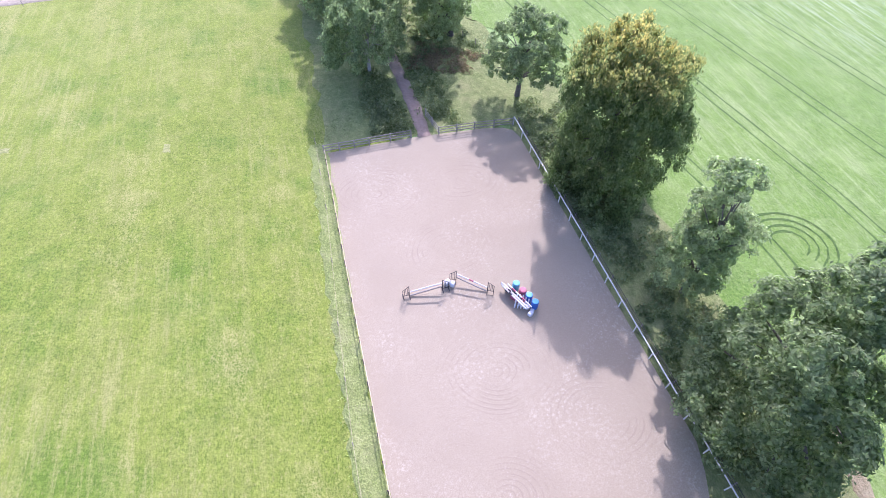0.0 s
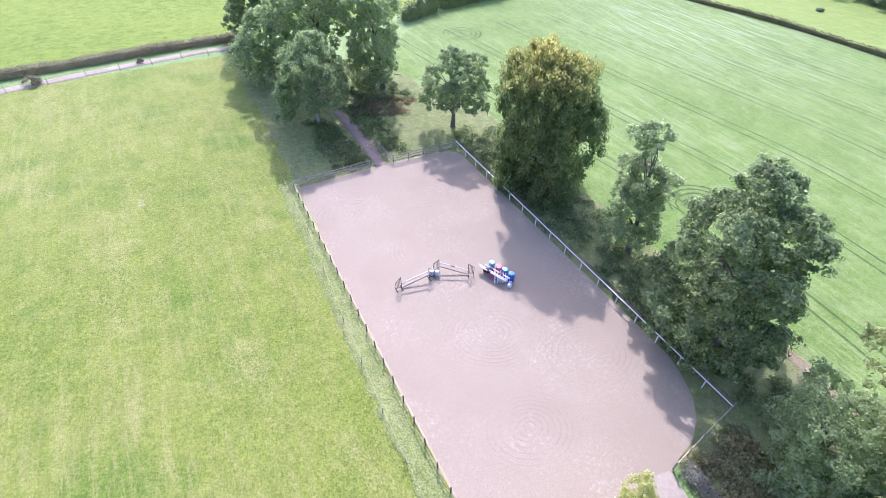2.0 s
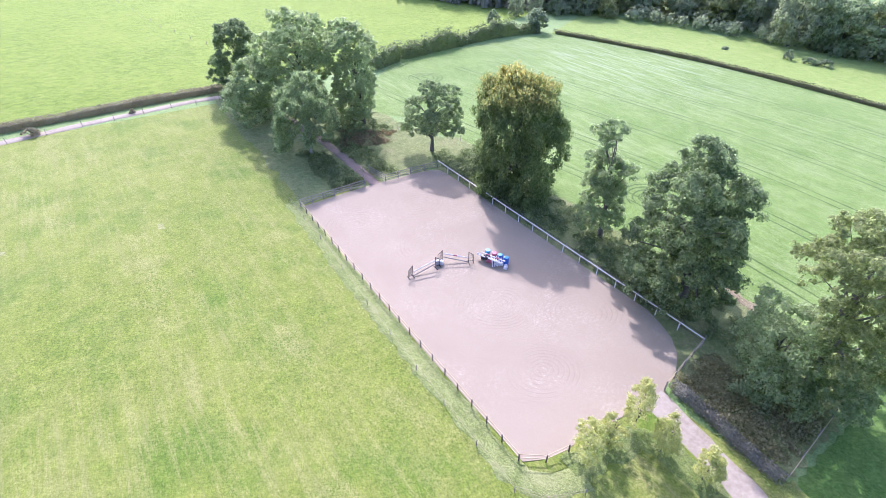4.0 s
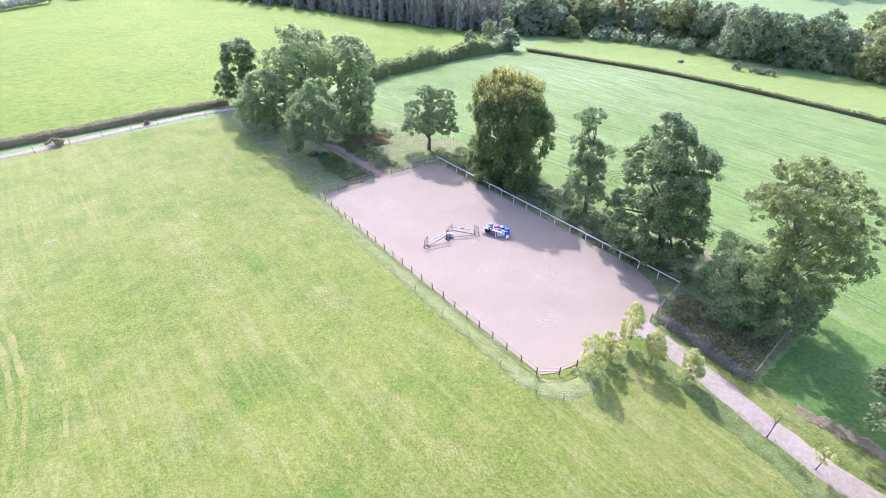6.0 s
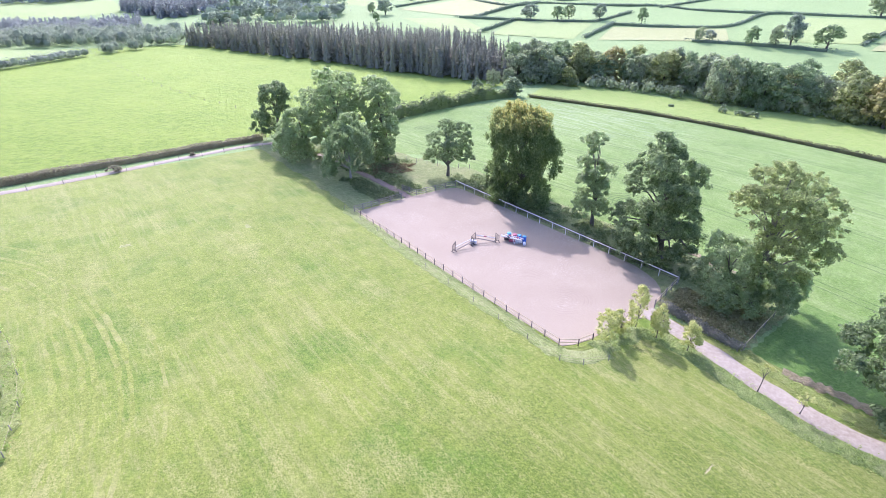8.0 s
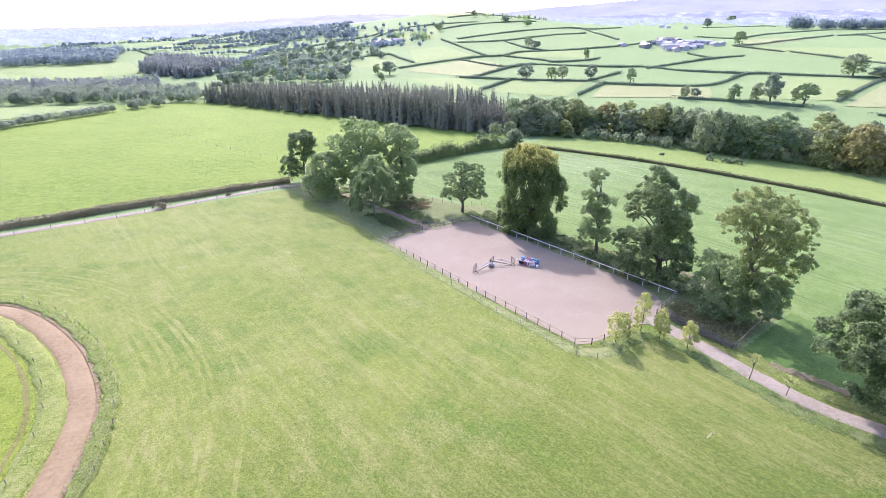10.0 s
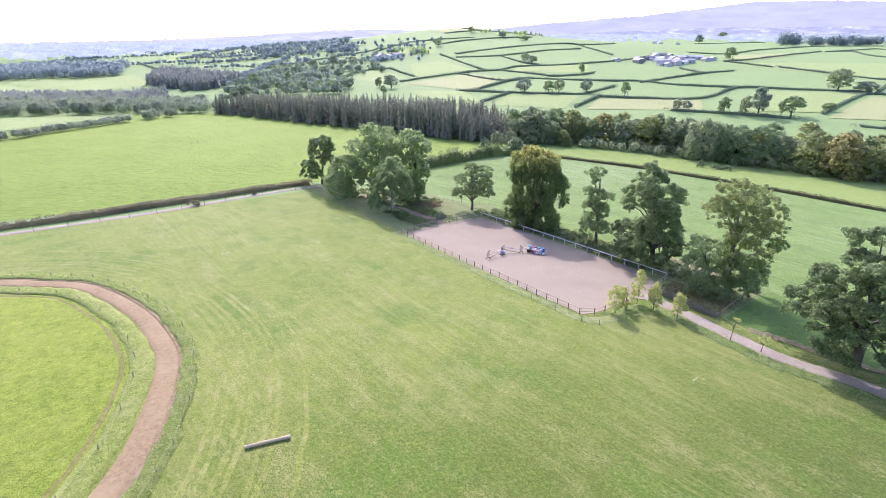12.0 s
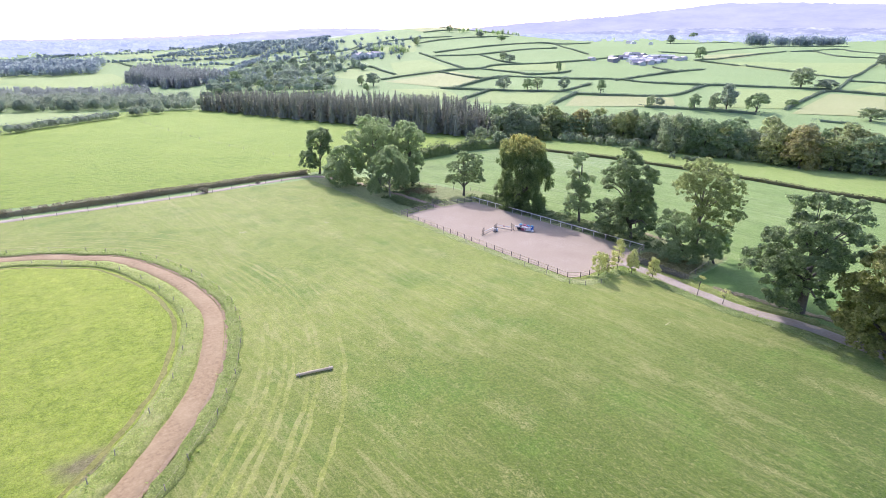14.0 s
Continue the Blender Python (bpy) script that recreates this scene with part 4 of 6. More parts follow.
lobed_tree((14.6, -24.4), 80, [(-3.5, 14.0, 0.9, 0.9), (-1.1, 14.5, 1.6, 0.9), (1.1, 14.3, 1.3, 1.0), (2.8, 14.4, 0.8, 0.8), (3.6, 13.1, 0.8, 0.6), (-2.1, 11.8, 1.6, 1.1), (0.6, 11.9, 1.6, 1.2), (-4.7, 9.3, 1.5, 1.0),
           (-2.1, 9.1, 1.7, 1.3), (0.7, 9.1, 1.9, 1.4), (3.1, 10.8, 1.3, 0.8), (4.6, 11.0, 0.7, 0.6), (-6.6, 6.3, 1.5, 0.8), (-3.9, 6.4, 1.7, 1.2), (2.2, 8.0, 1.3, 1.2), (-1.8, 5.0, 1.6, 1.5), (-3.9, 3.2, 1.1, 0.9), (0.1, 4.8, 1.2, 1.3), (-1.4, 2.4, 1.4, 0.9), (1.9, 3.4, 0.9, 0.9)],
           DARK_LEAF, "broad dark oak standing beside the lane", 16, 80000, 0.23, 0.55, 0.55, limbs=26)
lobed_tree((10.4, -33.8), 87, [(-3.0, 10.0, 1.5, 1.7), (-4.4, 6.6, 1.6, 1.6), (-2.1, 5.2, 1.8, 2.0), (-4.7, 3.3, 1.2, 1.3), (-2.3, 1.9, 1.6, 1.7), (-0.3, 1.9, 1.4, 1.8), (-0.5, 9.8, 1.7, 2.0), (0.6, 5.6, 1.9, 2.3), (2.6, 7.6, 2.0, 2.0), (2.8, 3.6, 2.0, 2.0)],
           CHESTNUT_LEAF, "yellowing chestnut overhanging the lane", 17, 40000, 0.28, 0.6, 0.35)
lobed_tree((7.0, 83.5), 19, [(1.4, 10.4, 2.1, 1.5), (-0.8, 9.7, 1.7, 1.7), (2.6, 9.0, 1.3, 1.1), (-1.4, 7.9, 1.5, 1.1), (1.6, 6.3, 1.6, 1.0), (-2.9, 4.7, 1.7, 1.5), (-1.8, 3.1, 2.1, 1.3), (-4.0, 3.0, 1.3, 1.1)],
           DARK_LEAF, "dark pine-like tree with a bare upper stem", 21, 22000, 0.32, 0.6, 0.3, deep=0.7)
lobed_tree((6.6, 69.5), 21, [(-0.3, 7.2, 3.3, 2.3), (-2.3, 4.3, 3.3, 2.8), (1.8, 4.9, 2.4, 3.0), (-3.6, 2.0, 2.2, 1.9), (-0.7, 1.5, 3.0, 2.1)],
           OAK_LEAF, "dense rounded tree at the copse edge", 22, 36000, 0.26, 0.6, 0.3)
lobed_tree((13.2, 65), 26, [(-2.6, 15.4, 2.6, 1.4), (0.5, 14.3, 2.9, 1.7), (-5.7, 11.8, 2.5, 1.7), (-1.9, 11.6, 3.5, 2.3), (2.3, 10.9, 2.4, 2.1), (-4.1, 8.6, 2.9, 2.1), (0.5, 7.6, 3.2, 2.4), (-2.6, 5.0, 3.0, 2.0)],
           OAK_LEAF, "tall broad oak in the copse", 23, 54000, 0.24, 0.5, 0.42, limbs=30, thin=0.24)
lobed_tree((18.8, 59.2), 31, [(-1.5, 14.0, 2.9, 1.7), (0.5, 12.0, 2.7, 2.3), (-3.2, 11.7, 2.3, 1.9), (-1.0, 8.7, 3.2, 2.3), (0.8, 6.4, 2.0, 1.8), (-2.1, 5.0, 2.5, 2.4), (0.1, 2.6, 1.9, 1.9), (-2.6, 1.7, 1.8, 1.3)],
           OAK_LEAF, "tall narrow oak clad in growth to its foot", 24, 50000, 0.25, 0.5, 0.38)
lobed_tree((7.2, 52.8), 26, [(0.5, 10.1, 1.9, 1.5), (-1.2, 7.9, 2.4, 2.1), (1.9, 7.2, 2.3, 2.3), (-2.4, 5.1, 2.1, 2.2), (0.5, 4.6, 3.0, 2.2), (-3.6, 2.7, 1.4, 1.5), (3.1, 5.0, 1.3, 1.8)],
           WILLOW_LEAF, "grey-green willow with pale twisted stems", 25, 42000, 0.21, 0.5, 0.2, bark=PALE_BARK, limbs=20, droop=1.0)
for k, (x, y, h, w) in enumerate(((4.1, -1.9, 4.0, 2.3), (6.3, -2.0, 3.7, 1.7), (8.9, -2.1, 5.0, 2.4), (8.9, -4.4, 4.0, 1.9), (9.5, -7.3, 3.6, 1.7), (9.1, -13.9, 3.0, 1.3), (9.1, -17.2, 2.2, 1.3))):
    full = k < 5
    w *= 0.92
    lobed_tree((x, y), 40, [(-w * 0.1, h * 0.27, w * 0.36, h * 0.13), (w * 0.1, h * 0.42, w * 0.46, h * 0.17), (-w * 0.06, h * 0.6, w * 0.44, h * 0.19), (w * 0.03, h * 0.8, w * 0.28, h * 0.17)] if full else [(-w * 0.25, h * 0.7, w * 0.25, h * 0.1), (w * 0.2, h * 0.86, w * 0.28, h * 0.12)],
               YOUNG_LEAF, "young tree with yellow-green leaves on the grass verge" if full else "thin young tree with few leaves beside the lane", 40 + k, 4600 if full else 260, 0.12, 0.26, 0.045,
               limbs=9, deep=0.8, thin=0.15 if full else 0.45, name="young_tree", group="young trees beside the lane", fork=0.9)

# ---- hedges and undergrowth ----
hedge([(-150, 68), (-57, 76.3), (-30, 80.2), (-5, 84.2), (4, 85)], 1.2, 1.9, DRY_HEDGE, "neatly cut brown-green hedge along the lane", 3, 1.2, 240, 0.2, 0.15)
hedge([(44, 89.2), (60, 93), (78, 96.5), (92, 96)], 3.6, 2.6, HEDGE_LEAF, "tall overgrown hedge between two fields", 4, 1.2, 110, 0.36, 0.5)
hedge([(34, 84.5), (38, 86.5), (42.3, 88.6)], 3.4, 2.6, HEDGE_LEAF, "tall overgrown hedge beside the field gate", 5, 1.2, 110, 0.36, 0.4)
hedge([(96, 93), (103, 75), (109.5, 52), (112, 20), (111, -9), (113, -60), (116, -190)], 1.15, 1.3, BROWN_HEDGE, "low trimmed brownish hedge along the drilled field", 6, 1.5, 90, 0.24, 0.2)


def undergrowth(name, corners, count, lo, hi, mat, label, seed, leaf=0.22, category="brambles", cards=60, spread=1.0):
    """Low mounds of leaf sprays scattered over a four-cornered patch."""
    rs = np.random.RandomState(seed)
    a, b, c, d = (np.array(p, float) for p in corners)
    u, v = rs.uniform(0, 1, (count, 1)), rs.uniform(0, 1, (count, 1))
    xy = (1 - v) * ((1 - u) * a + u * b) + v * ((1 - u) * d + u * c)
    h = lo + (hi - lo) * rs.uniform(0, 1, count) ** 2
    w = (0.5 + 0.6 * h) * spread
    dirs = rs.normal(size=(count, cards, 3))
    dirs[..., 2] = np.abs(dirs[..., 2])
    dirs /= np.linalg.norm(dirs, axis=2)[..., None]
    dirs *= rs.uniform(0.55, 1.05, (count, cards))[..., None]
    p = np.empty((count, cards, 3))
    p[..., 0] = xy[:, None, 0] + dirs[..., 0] * w[:, None]
    p[..., 1] = xy[:, None, 1] + dirs[..., 1] * w[:, None]
    p[..., 2] = ground_z(p[..., 0], p[..., 1]) + 0.06 + dirs[..., 2] * h[:, None]
    p = p.reshape(-1, 3)
    vv, ff = leaf_quads(rs, p, leaf * rs.uniform(0.6, 1.4, len(p)))
    return tagged(part(name, mesh_from(name, vv, ff, mat), mat), label, category, "", "stuff")


def tufts(name, line_points, width, per_metre, height, mat, label, seed, lift=0.03):
    """Upright blades of long grass along a strip."""
    rs = np.random.RandomState(seed)
    line = spline(line_points, 1.0)
    side = across(line)
    n = len(line) * per_metre
    k = rs.randint(0, len(line), n)
    xy = line[k] + side[k] * (rs.uniform(-0.5, 0.5, n) * width)[:, None] + rs.uniform(-0.6, 0.6, (n, 2))
    z = ground_z(xy[:, 0], xy[:, 1]) + lift
    a = rs.uniform(0, 2 * np.pi, n)
    hh = height * rs.uniform(0.4, 1.2, n)
    base = np.column_stack([xy, z])
    wide = np.column_stack([np.cos(a), np.sin(a), 0 * a]) * (0.05 + 0.1 * hh)[:, None]
    tip = base + np.column_stack([rs.uniform(-1.1, 1.1, n) * hh, rs.uniform(-1.1, 1.1, n) * hh, hh * 0.7])
    v = np.stack([base - wide, base + wide, tip + wide * 0.35, tip - wide * 0.35], 1).reshape(-1, 3)
    f = np.arange(4 * n).reshape(n, 4)
    return tagged(part(name, mesh_from(name, v, f, mat), mat), label, "grass", "", "stuff")


# ---- more ground detail ----
def build_ring_field():
    line = spline(TRACK_LINE, 1.5)
    inner = line + across(line) * -3.2
    inner = [tuple(p) for p in inner]
    bm = bmesh.new()
    loop = [bm.verts.new((x, y, gz(x, y) + 0.05)) for x, y in inner]
    face = bm.faces.new(loop)
    bmesh.ops.recalc_face_normals(bm, faces=bm.faces)
    if face.normal.z < 0:
        bmesh.ops.reverse_faces(bm, faces=bm.faces)
    bmesh.ops.triangulate(bm, faces=bm.faces)
    tagged(part("ring_field", bm, RING_GRASS), "lush yellow-green grass inside the track", "field", "", "structure")
    return line


TRACK_CURVE = build_ring_field()
TRACK_SIDE = across(TRACK_CURVE)


def beside_track(offset, lo=0, hi=None):
    return [tuple(p) for p in (TRACK_CURVE + TRACK_SIDE * offset)[lo:hi:3]]


ribbon("inner_verge", beside_track(-2.15), 2.2, LONG_GRASS, 0.2, 1.0, "long pale grass verge inside the track", category="verge", ragged=0.25)
ribbon("outer_verge", beside_track(2.0), 1.5, VERGE_GREEN, 0.2, 1.0, "long pale grass verge outside the track", category="verge", ragged=0.3)
ribbon("track_bank", beside_track(1.22), 0.34, SOIL, 0.12, 1.0, "low brown earth bank along the track", category="bank", ragged=0.0, crown=0.0)
ribbon("worn_rut", beside_track(-3.75), 0.45, WORN_EARTH, 0.055, 1.0, "narrow worn rut in the grass", category="rut", ragged=0.1, crown=0.0)
tufts("verge_grass", beside_track(2.15), 0.7, 34, 0.24, BLADE, "tall seeding grass beside the track", 61, 0.14)
tufts("verge_weeds", beside_track(2.05), 0.6, 9, 0.26, WEED, "dark green weeds among the seeding grass", 66, 0.14)
tufts("inner_verge_grass", beside_track(-2.25), 0.9, 30, 0.2, BLADE, "tall seeding grass inside the track", 62, 0.16)
tufts("inner_verge_weeds", beside_track(-2.25), 0.9, 4, 0.22, WEED, "green weeds in the verge inside the track", 67, 0.16)
for k, off in enumerate((4.7, 5.6, 6.8, 7.6, 9.2, 10.0, 12.4)):
    ribbon("wheel_track", beside_track(off, 26, 95), 0.42, TRACE, 0.034 + 0.002 * k, 1.2, "faint pale wheel track in the mown grass", 0.0, ragged=0.14, category="wheel track")
for k, x0 in enumerate((37.5, 49.0, 60.5, 72.0, 83.5, 95.0)):
    for off in (-0.8, 0.8):
        ribbon("tramline", [(x0 + off - d, y) for d, y in ((9.2, 78 + 0.1 * k), (8.0, 70), (4.6, 50), (1.6, 32), (0.1, 22), (0.0, 12), (0.8, 0), (2.4, -12), (8, -60), (16, -150)) if k < 4 or y < 62], 0.22, TRAMLINE, 0.047, 2.0,
               "thin dark wheel line through the drilled field", 0.0, ragged=0.06, category="wheel track")
for cx, cy, first, count, lo, hi in ((39.5, 19.0, 1.6, 4, -1.2, 2.9), (41.0, 75.0, 1.6, 3, -2.6, 3.0)):
    for k in range(count):
        r = first + 0.75 * k
        arc = [(cx + r * math.cos(a) * 1.15, cy + r * math.sin(a)) for a in np.linspace(lo, hi, 11)]
        ribbon("turning_line", arc, 0.2, TRAMLINE, 0.06 + 0.002 * k, 0.7, "dark curved wheel line where machines turn", 0.0, ragged=0.08, category="wheel track")

for k, (x, y, w, d) in enumerate(((-14.2, 43.2, 0.35, 0.7), (-28.5, 45.6, 0.7, 0.4), (-2.4, -15.3, 0.7, 0.08))):
    drape("dry_patch", [(x - w, y - d * 0.7), (x + w * 0.8, y - d), (x + w, y + d * 0.8), (x - w * 0.7, y + d)], DRY_PATCH, 0.034, 6, 6, "small pale dry patch in the grass", uneven=0.08, category="dry patch")

# rough strip between the arena rails and the wire fence
OUTER = [(-0.4, 41.2), (-0.5, 32), (-1.2, 20), (-1.6, 11), (-1.7, 3), (-1.7, -1), (-0.4, -2.7), (2.0, -3.7)]
ribbon("arena_verge", [(-0.1, 41), (-0.35, 32), (-0.75, 20), (-0.85, 11), (-0.9, 2.5), (-0.7, -0.9), (1.0, -2.3), (3.0, -2.8)], 2.15, PALE_VERGE, 0.06, 0.8, "uncut pale grass along the arena", category="verge", ragged=0.3)
tufts("arena_verge_grass", [(-0.2, 41), (-0.45, 32), (-0.9, 20), (-1.0, 11), (-1.1, 2.5), (-0.8, -0.9), (1.0, -2.4), (3.2, -3.0)], 1.5, 40, 0.13, BLADE, "uncut seeding grass along the arena", 63)
tufts("young_tree_grass", [(2.5, -2.6), (6, -2.4), (9, -3.4), (9.6, -7), (8.8, -12), (7.7, -18), (7.8, -24), (7.8, -30)], 2.2, 26, 0.22, BLADE, "rough grass under the young trees", 64)
tufts("lane_edge_grass", [(14.4, -2.0), (14.0, -8), (12.7, -14), (11.8, -20)], 1.4, 24, 0.22, BLADE, "rough grass along the lane edge", 65)
ribbon("young_tree_verge", [(2.5, -2.2), (6, -2.3), (9, -3.2), (9.4, -7), (8.6, -12), (7.6, -18), (8.2, -24), (7.9, -30)], 2.3, DEEP_VERGE, 0.062, 0.8, "rough grassy verge beside the lane", category="verge", ragged=0.4)

undergrowth("brambles", [(21.3, -1), (28.5, -8), (28.5, 44), (21.6, 44)], 330, 0.15, 0.9, BUSH_LEAF, "dark brambles and nettles under the tree row", 71)
undergrowth("lane_brambles", [(14.6, -1.4), (20.5, -0.8), (22, -9.6), (14.4, -9.8)], 170, 0.1, 0.6, BRAMBLE, "tangled brown brambles beside the lane", 72, 0.2)
undergrowth("copse_brambles", [(5.6, 41.2), (9.2, 41.5), (8.6, 52), (5.6, 54)], 110, 0.2, 1.0, BUSH_LEAF, "low shrubs beside the path", 73)
undergrowth("path_shrubs", [(11.6, 43), (15, 42), (14.5, 56), (11.4, 56)], 60, 0.2, 1.1, BUSH_LEAF, "low shrubs along the earth path", 74)
undergrowth("dead_bracken", [(11.5, 52.5), (18.4, 50.4), (21.4, 54), (14.5, 58.5)], 90, 0.1, 0.5, BRACKEN, "low brown dead bracken under the oaks", 77, 0.18, category="bracken")
undergrowth("copse_nettles", [(8, 56), (22, 54), (20, 68), (6, 80)], 150, 0.2, 0.9, BUSH_LEAF, "nettles on the copse floor", 75)
hedge([(14.6, -1.7), (14.5, -4.5), (14.1, -7.5), (14.0, -10.2)], 0.85, 1.1, TWIG_HEDGE, "low grey twiggy hedge beside the lane", 76, 0.6, 120, 0.15, 0.3)
lobed_tree((21.8, -5.6), 74, [(-2.2, 6.8, 1.7, 1.4), (-0.1, 6.6, 1.6, 1.4), (-2.5, 4.0, 1.5, 1.5), (0.3, 3.6, 1.9, 1.6), (-0.7, 1.3, 1.9, 1.4), (2.1, 1.7, 1.6, 1.4)],
           OAK_LEAF, "dense dark holly below the spreading tree", 31, 30000, 0.18, 0.5, 0.2)
lobed_tree((24.5, -10.0), 79, [(-1.7, 4.7, 1.6, 1.4), (0.4, 4.2, 1.2, 1.2), (-0.3, 2.3, 1.6, 1.2), (-3.1, 5.8, 1.0, 0.8), (-2.2, 1.6, 1.4, 1.2)],
           OAK_LEAF, "dense green bush under the spreading tree", 32, 22000, 0.18, 0.5, 0.18)
tree((25.0, 35.0), 5.6, 5.2, 0.2, "bush", BUSH_LEAF, "green bush at the foot of the beech", seed=34, clumps=60, leaves=110, leaf=0.26, trunk_r=0.16)
tree((-24.6, 77.0), 1.2, 2.6, 0.05, "bush", DRY_HEDGE, "low dark bush beside the far lane", "bush", seed=35, clumps=20, leaves=60, leaf=0.2, trunk_r=0.06, name="bush")
tree((-11.2, 80.0), 0.8, 1.3, 0.05, "bush", DRY_HEDGE, "small dark bush beside the far lane", "bush", seed=36, clumps=12, leaves=50, leaf=0.18, trunk_r=0.05, name="bush")
tree((92.5, 97.5), 6.0, 7.5, 0.3, "bush", GREY_LEAF, "rounded grey-green willow at the hedge end", seed=37, clumps=60, leaves=80, leaf=0.45, trunk_r=0.2)
tree((78, 99), 6.5, 4.5, 0.3, "bush", GREY_LEAF, "thin pale willow in the hedge", seed=38, clumps=30, leaves=60, leaf=0.4, trunk_r=0.15)


# ---- fences ----
def post_mesh(name, size, height, mat, bevel=0.012):
    v, f = box_bits((size, size, height + 0.35), (0, 0, -0.35), bevel)
    return mesh_from(name, v, f, mat)


def rail_mesh(name, wide, thick, mat):
    v, f = rail_bits((0, 0, 0), (1, 0, 0), wide, thick, 0.0)
    return mesh_from(name, v, f, mat)


def fence(points, spacing, post, rail, heights, label, name="fence", category="fence", height=1.2, side=0.05, group="", lean=0.0, lift=0.0, seed=5):
    """Posts set along a line with rails nailed across them; every post and rail a part."""
    rs = random.Random(seed)
    corners = [Vector((*p, 0)) for p in points]
    spots = []
    for a, b in zip(corners, corners[1:]):
        n = max(1, round((b - a).length / spacing))
        spots += [a.lerp(b, k / n) for k in range(n)]
    spots.append(corners[-1])
    base = tagged(new(name), label, category, group)
    base.location = (spots[0].x, spots[0].y, gz(spots[0].x, spots[0].y) + lift)
    spots = [Vector((p.x, p.y, gz(p.x, p.y) + lift)) for p in spots]
    for k, p in enumerate(spots):
        ahead = spots[min(k + 1, len(spots) - 1)] - spots[max(k - 1, 0)]
        ob = part("post", post, None, base)
        ob.matrix_basis = Matrix.Translation(p - base.location) @ Euler((radians(rs.uniform(-lean, lean)), radians(rs.uniform(-lean, lean)), math.atan2(ahead.y, ahead.x))).to_matrix().to_4x4()
    for a, b in zip(spots, spots[1:]):
        d = b - a
        off = Vector((-d.y, d.x, 0)).normalized() * side
        for h in heights:
            ob = part("rail", rail, None, base)
            lo, hi = Vector((0, 0, h + rs.uniform(-0.015, 0.015))), Vector((0, 0, h + rs.uniform(-0.015, 0.015)))
            q = (b + hi) - (a + lo)
            ob.matrix_basis = Matrix.Translation(a + lo + off - base.location) @ q.to_track_quat("X", "Z").to_matrix().to_4x4() @ Matrix.Diagonal((q.length, 1, 1, 1))
    return base


WHITE_POST = post_mesh("post", 0.08, 1.1, WHITE_PAINT)
WHITE_RAIL = rail_mesh("rail", 0.1, 0.06, WHITE_PAINT)
GREY_POST = post_mesh("post", 0.11, 1.1, GREY_TIMBER)
GREY_RAIL = rail_mesh("rail", 0.085, 0.04, GREY_TIMBER)
DARK_POST = post_mesh("post", 0.085, 0.9, DARK_TIMBER)
THIN_POST = post_mesh("post", 0.07, 1.05, GREY_TIMBER)
SHORT_POST = post_mesh("post", 0.06, 0.75, GREY_TIMBER)
THIN_RAIL = rail_mesh("rail", 0.045, 0.03, DARK_TIMBER)
PALE_RAIL = rail_mesh("rail", 0.07, 0.04, LOG_WOOD)
TAPE = rail_mesh("tape", 0.016, 0.008, LOG_WOOD)
WIRE = rail_mesh("wire", 0.005, 0.005, GREY_TIMBER)

fence([(20.75, 0.0), (20.42, 40.3)], 2.36, WHITE_POST, WHITE_RAIL, (1.05,), "white-painted post and rail fence along the arena", side=0.0, name="white_fence")
fence([(21.25, 0.1), (20.92, 40.2)], 2.36, THIN_POST, THIN_RAIL, (0.35, 0.65, 0.95), "thin grey rail fence behind the white arena rail", side=0.04, seed=6)
fence([(0.3, 39.5), (4.8, 39.85), (9.15, 40.2)], 1.8, GREY_POST, GREY_RAIL, (0.35, 0.68, 1.0), "weathered wooden rail fence at the arena end", seed=7)
fence([(20.3, 40.2), (16, 40.3), (12.1, 40.2), (11.5, 43.4)], 1.8, GREY_POST, GREY_RAIL, (0.35, 0.68, 1.0), "weathered wooden rail fence beside the path", seed=8)
fence([(0.3, 39.5), (0.1, 20), (0.0, 0.5), (1.5, -0.6), (3.4, -0.9)], 1.8, DARK_POST, PALE_RAIL, (0.4, 0.8), "dark-posted wooden rail fence along the arena", seed=9, lean=2.0)
fence([(20.65, 0.0), (17.2, -0.6), (13.9, -1.2)], 1.75, GREY_POST, PALE_RAIL, (0.55, 1.0), "pale rail fence beside the lane entrance", side=0.0, seed=10)
fence(OUTER, 5.0, SHORT_POST, TAPE, (0.4, 0.72), "low fence of pale tape on thin wooden posts", name="tape_fence", seed=11, lean=3)
fence([(22.7, -9.9), (14.2, -10.5)], 2.8, THIN_POST, PALE_RAIL, (0.95,), "thin pale rail fence across the verge", seed=12)
fence([(p[0], p[1]) for p in beside_track(2.65)[::1]], 3.4, SHORT_POST, TAPE, (0.68,), "pale tape fence on short posts outside the track", name="tape_fence", seed=13, lean=5)
fence([(p[0], p[1]) for p in beside_track(-2.6)[::1]], 3.4, SHORT_POST, WIRE, (0.35, 0.7), "wire fence on short posts inside the track", name="wire_fence", seed=14, lean=5)
fence([(-60, 71.2), (-32, 74.0), (-18.3, 77.4), (-5.6, 79.4), (2, 79.6)], 4.6, THIN_POST, WIRE, (0.5, 1.0), "wire fence along the far lane", name="wire_fence", seed=15, lean=3)
fence([(-5.6, 256), (-0.6, 173.2), (3.8, 137.5), (9.4, 116.7), (14, 104)], 7.0, THIN_POST, WIRE, (0.5, 1.0), "wire fence crossing the far pasture", name="wire_fence", seed=16, lean=3)
fence([(19.2, 60.3), (22.3, 54.2), (28.5, 46)], 2.2, THIN_POST, WIRE, (0.5, 1.0), "wire fence at the copse edge", name="wire_fence", seed=17, lean=3)


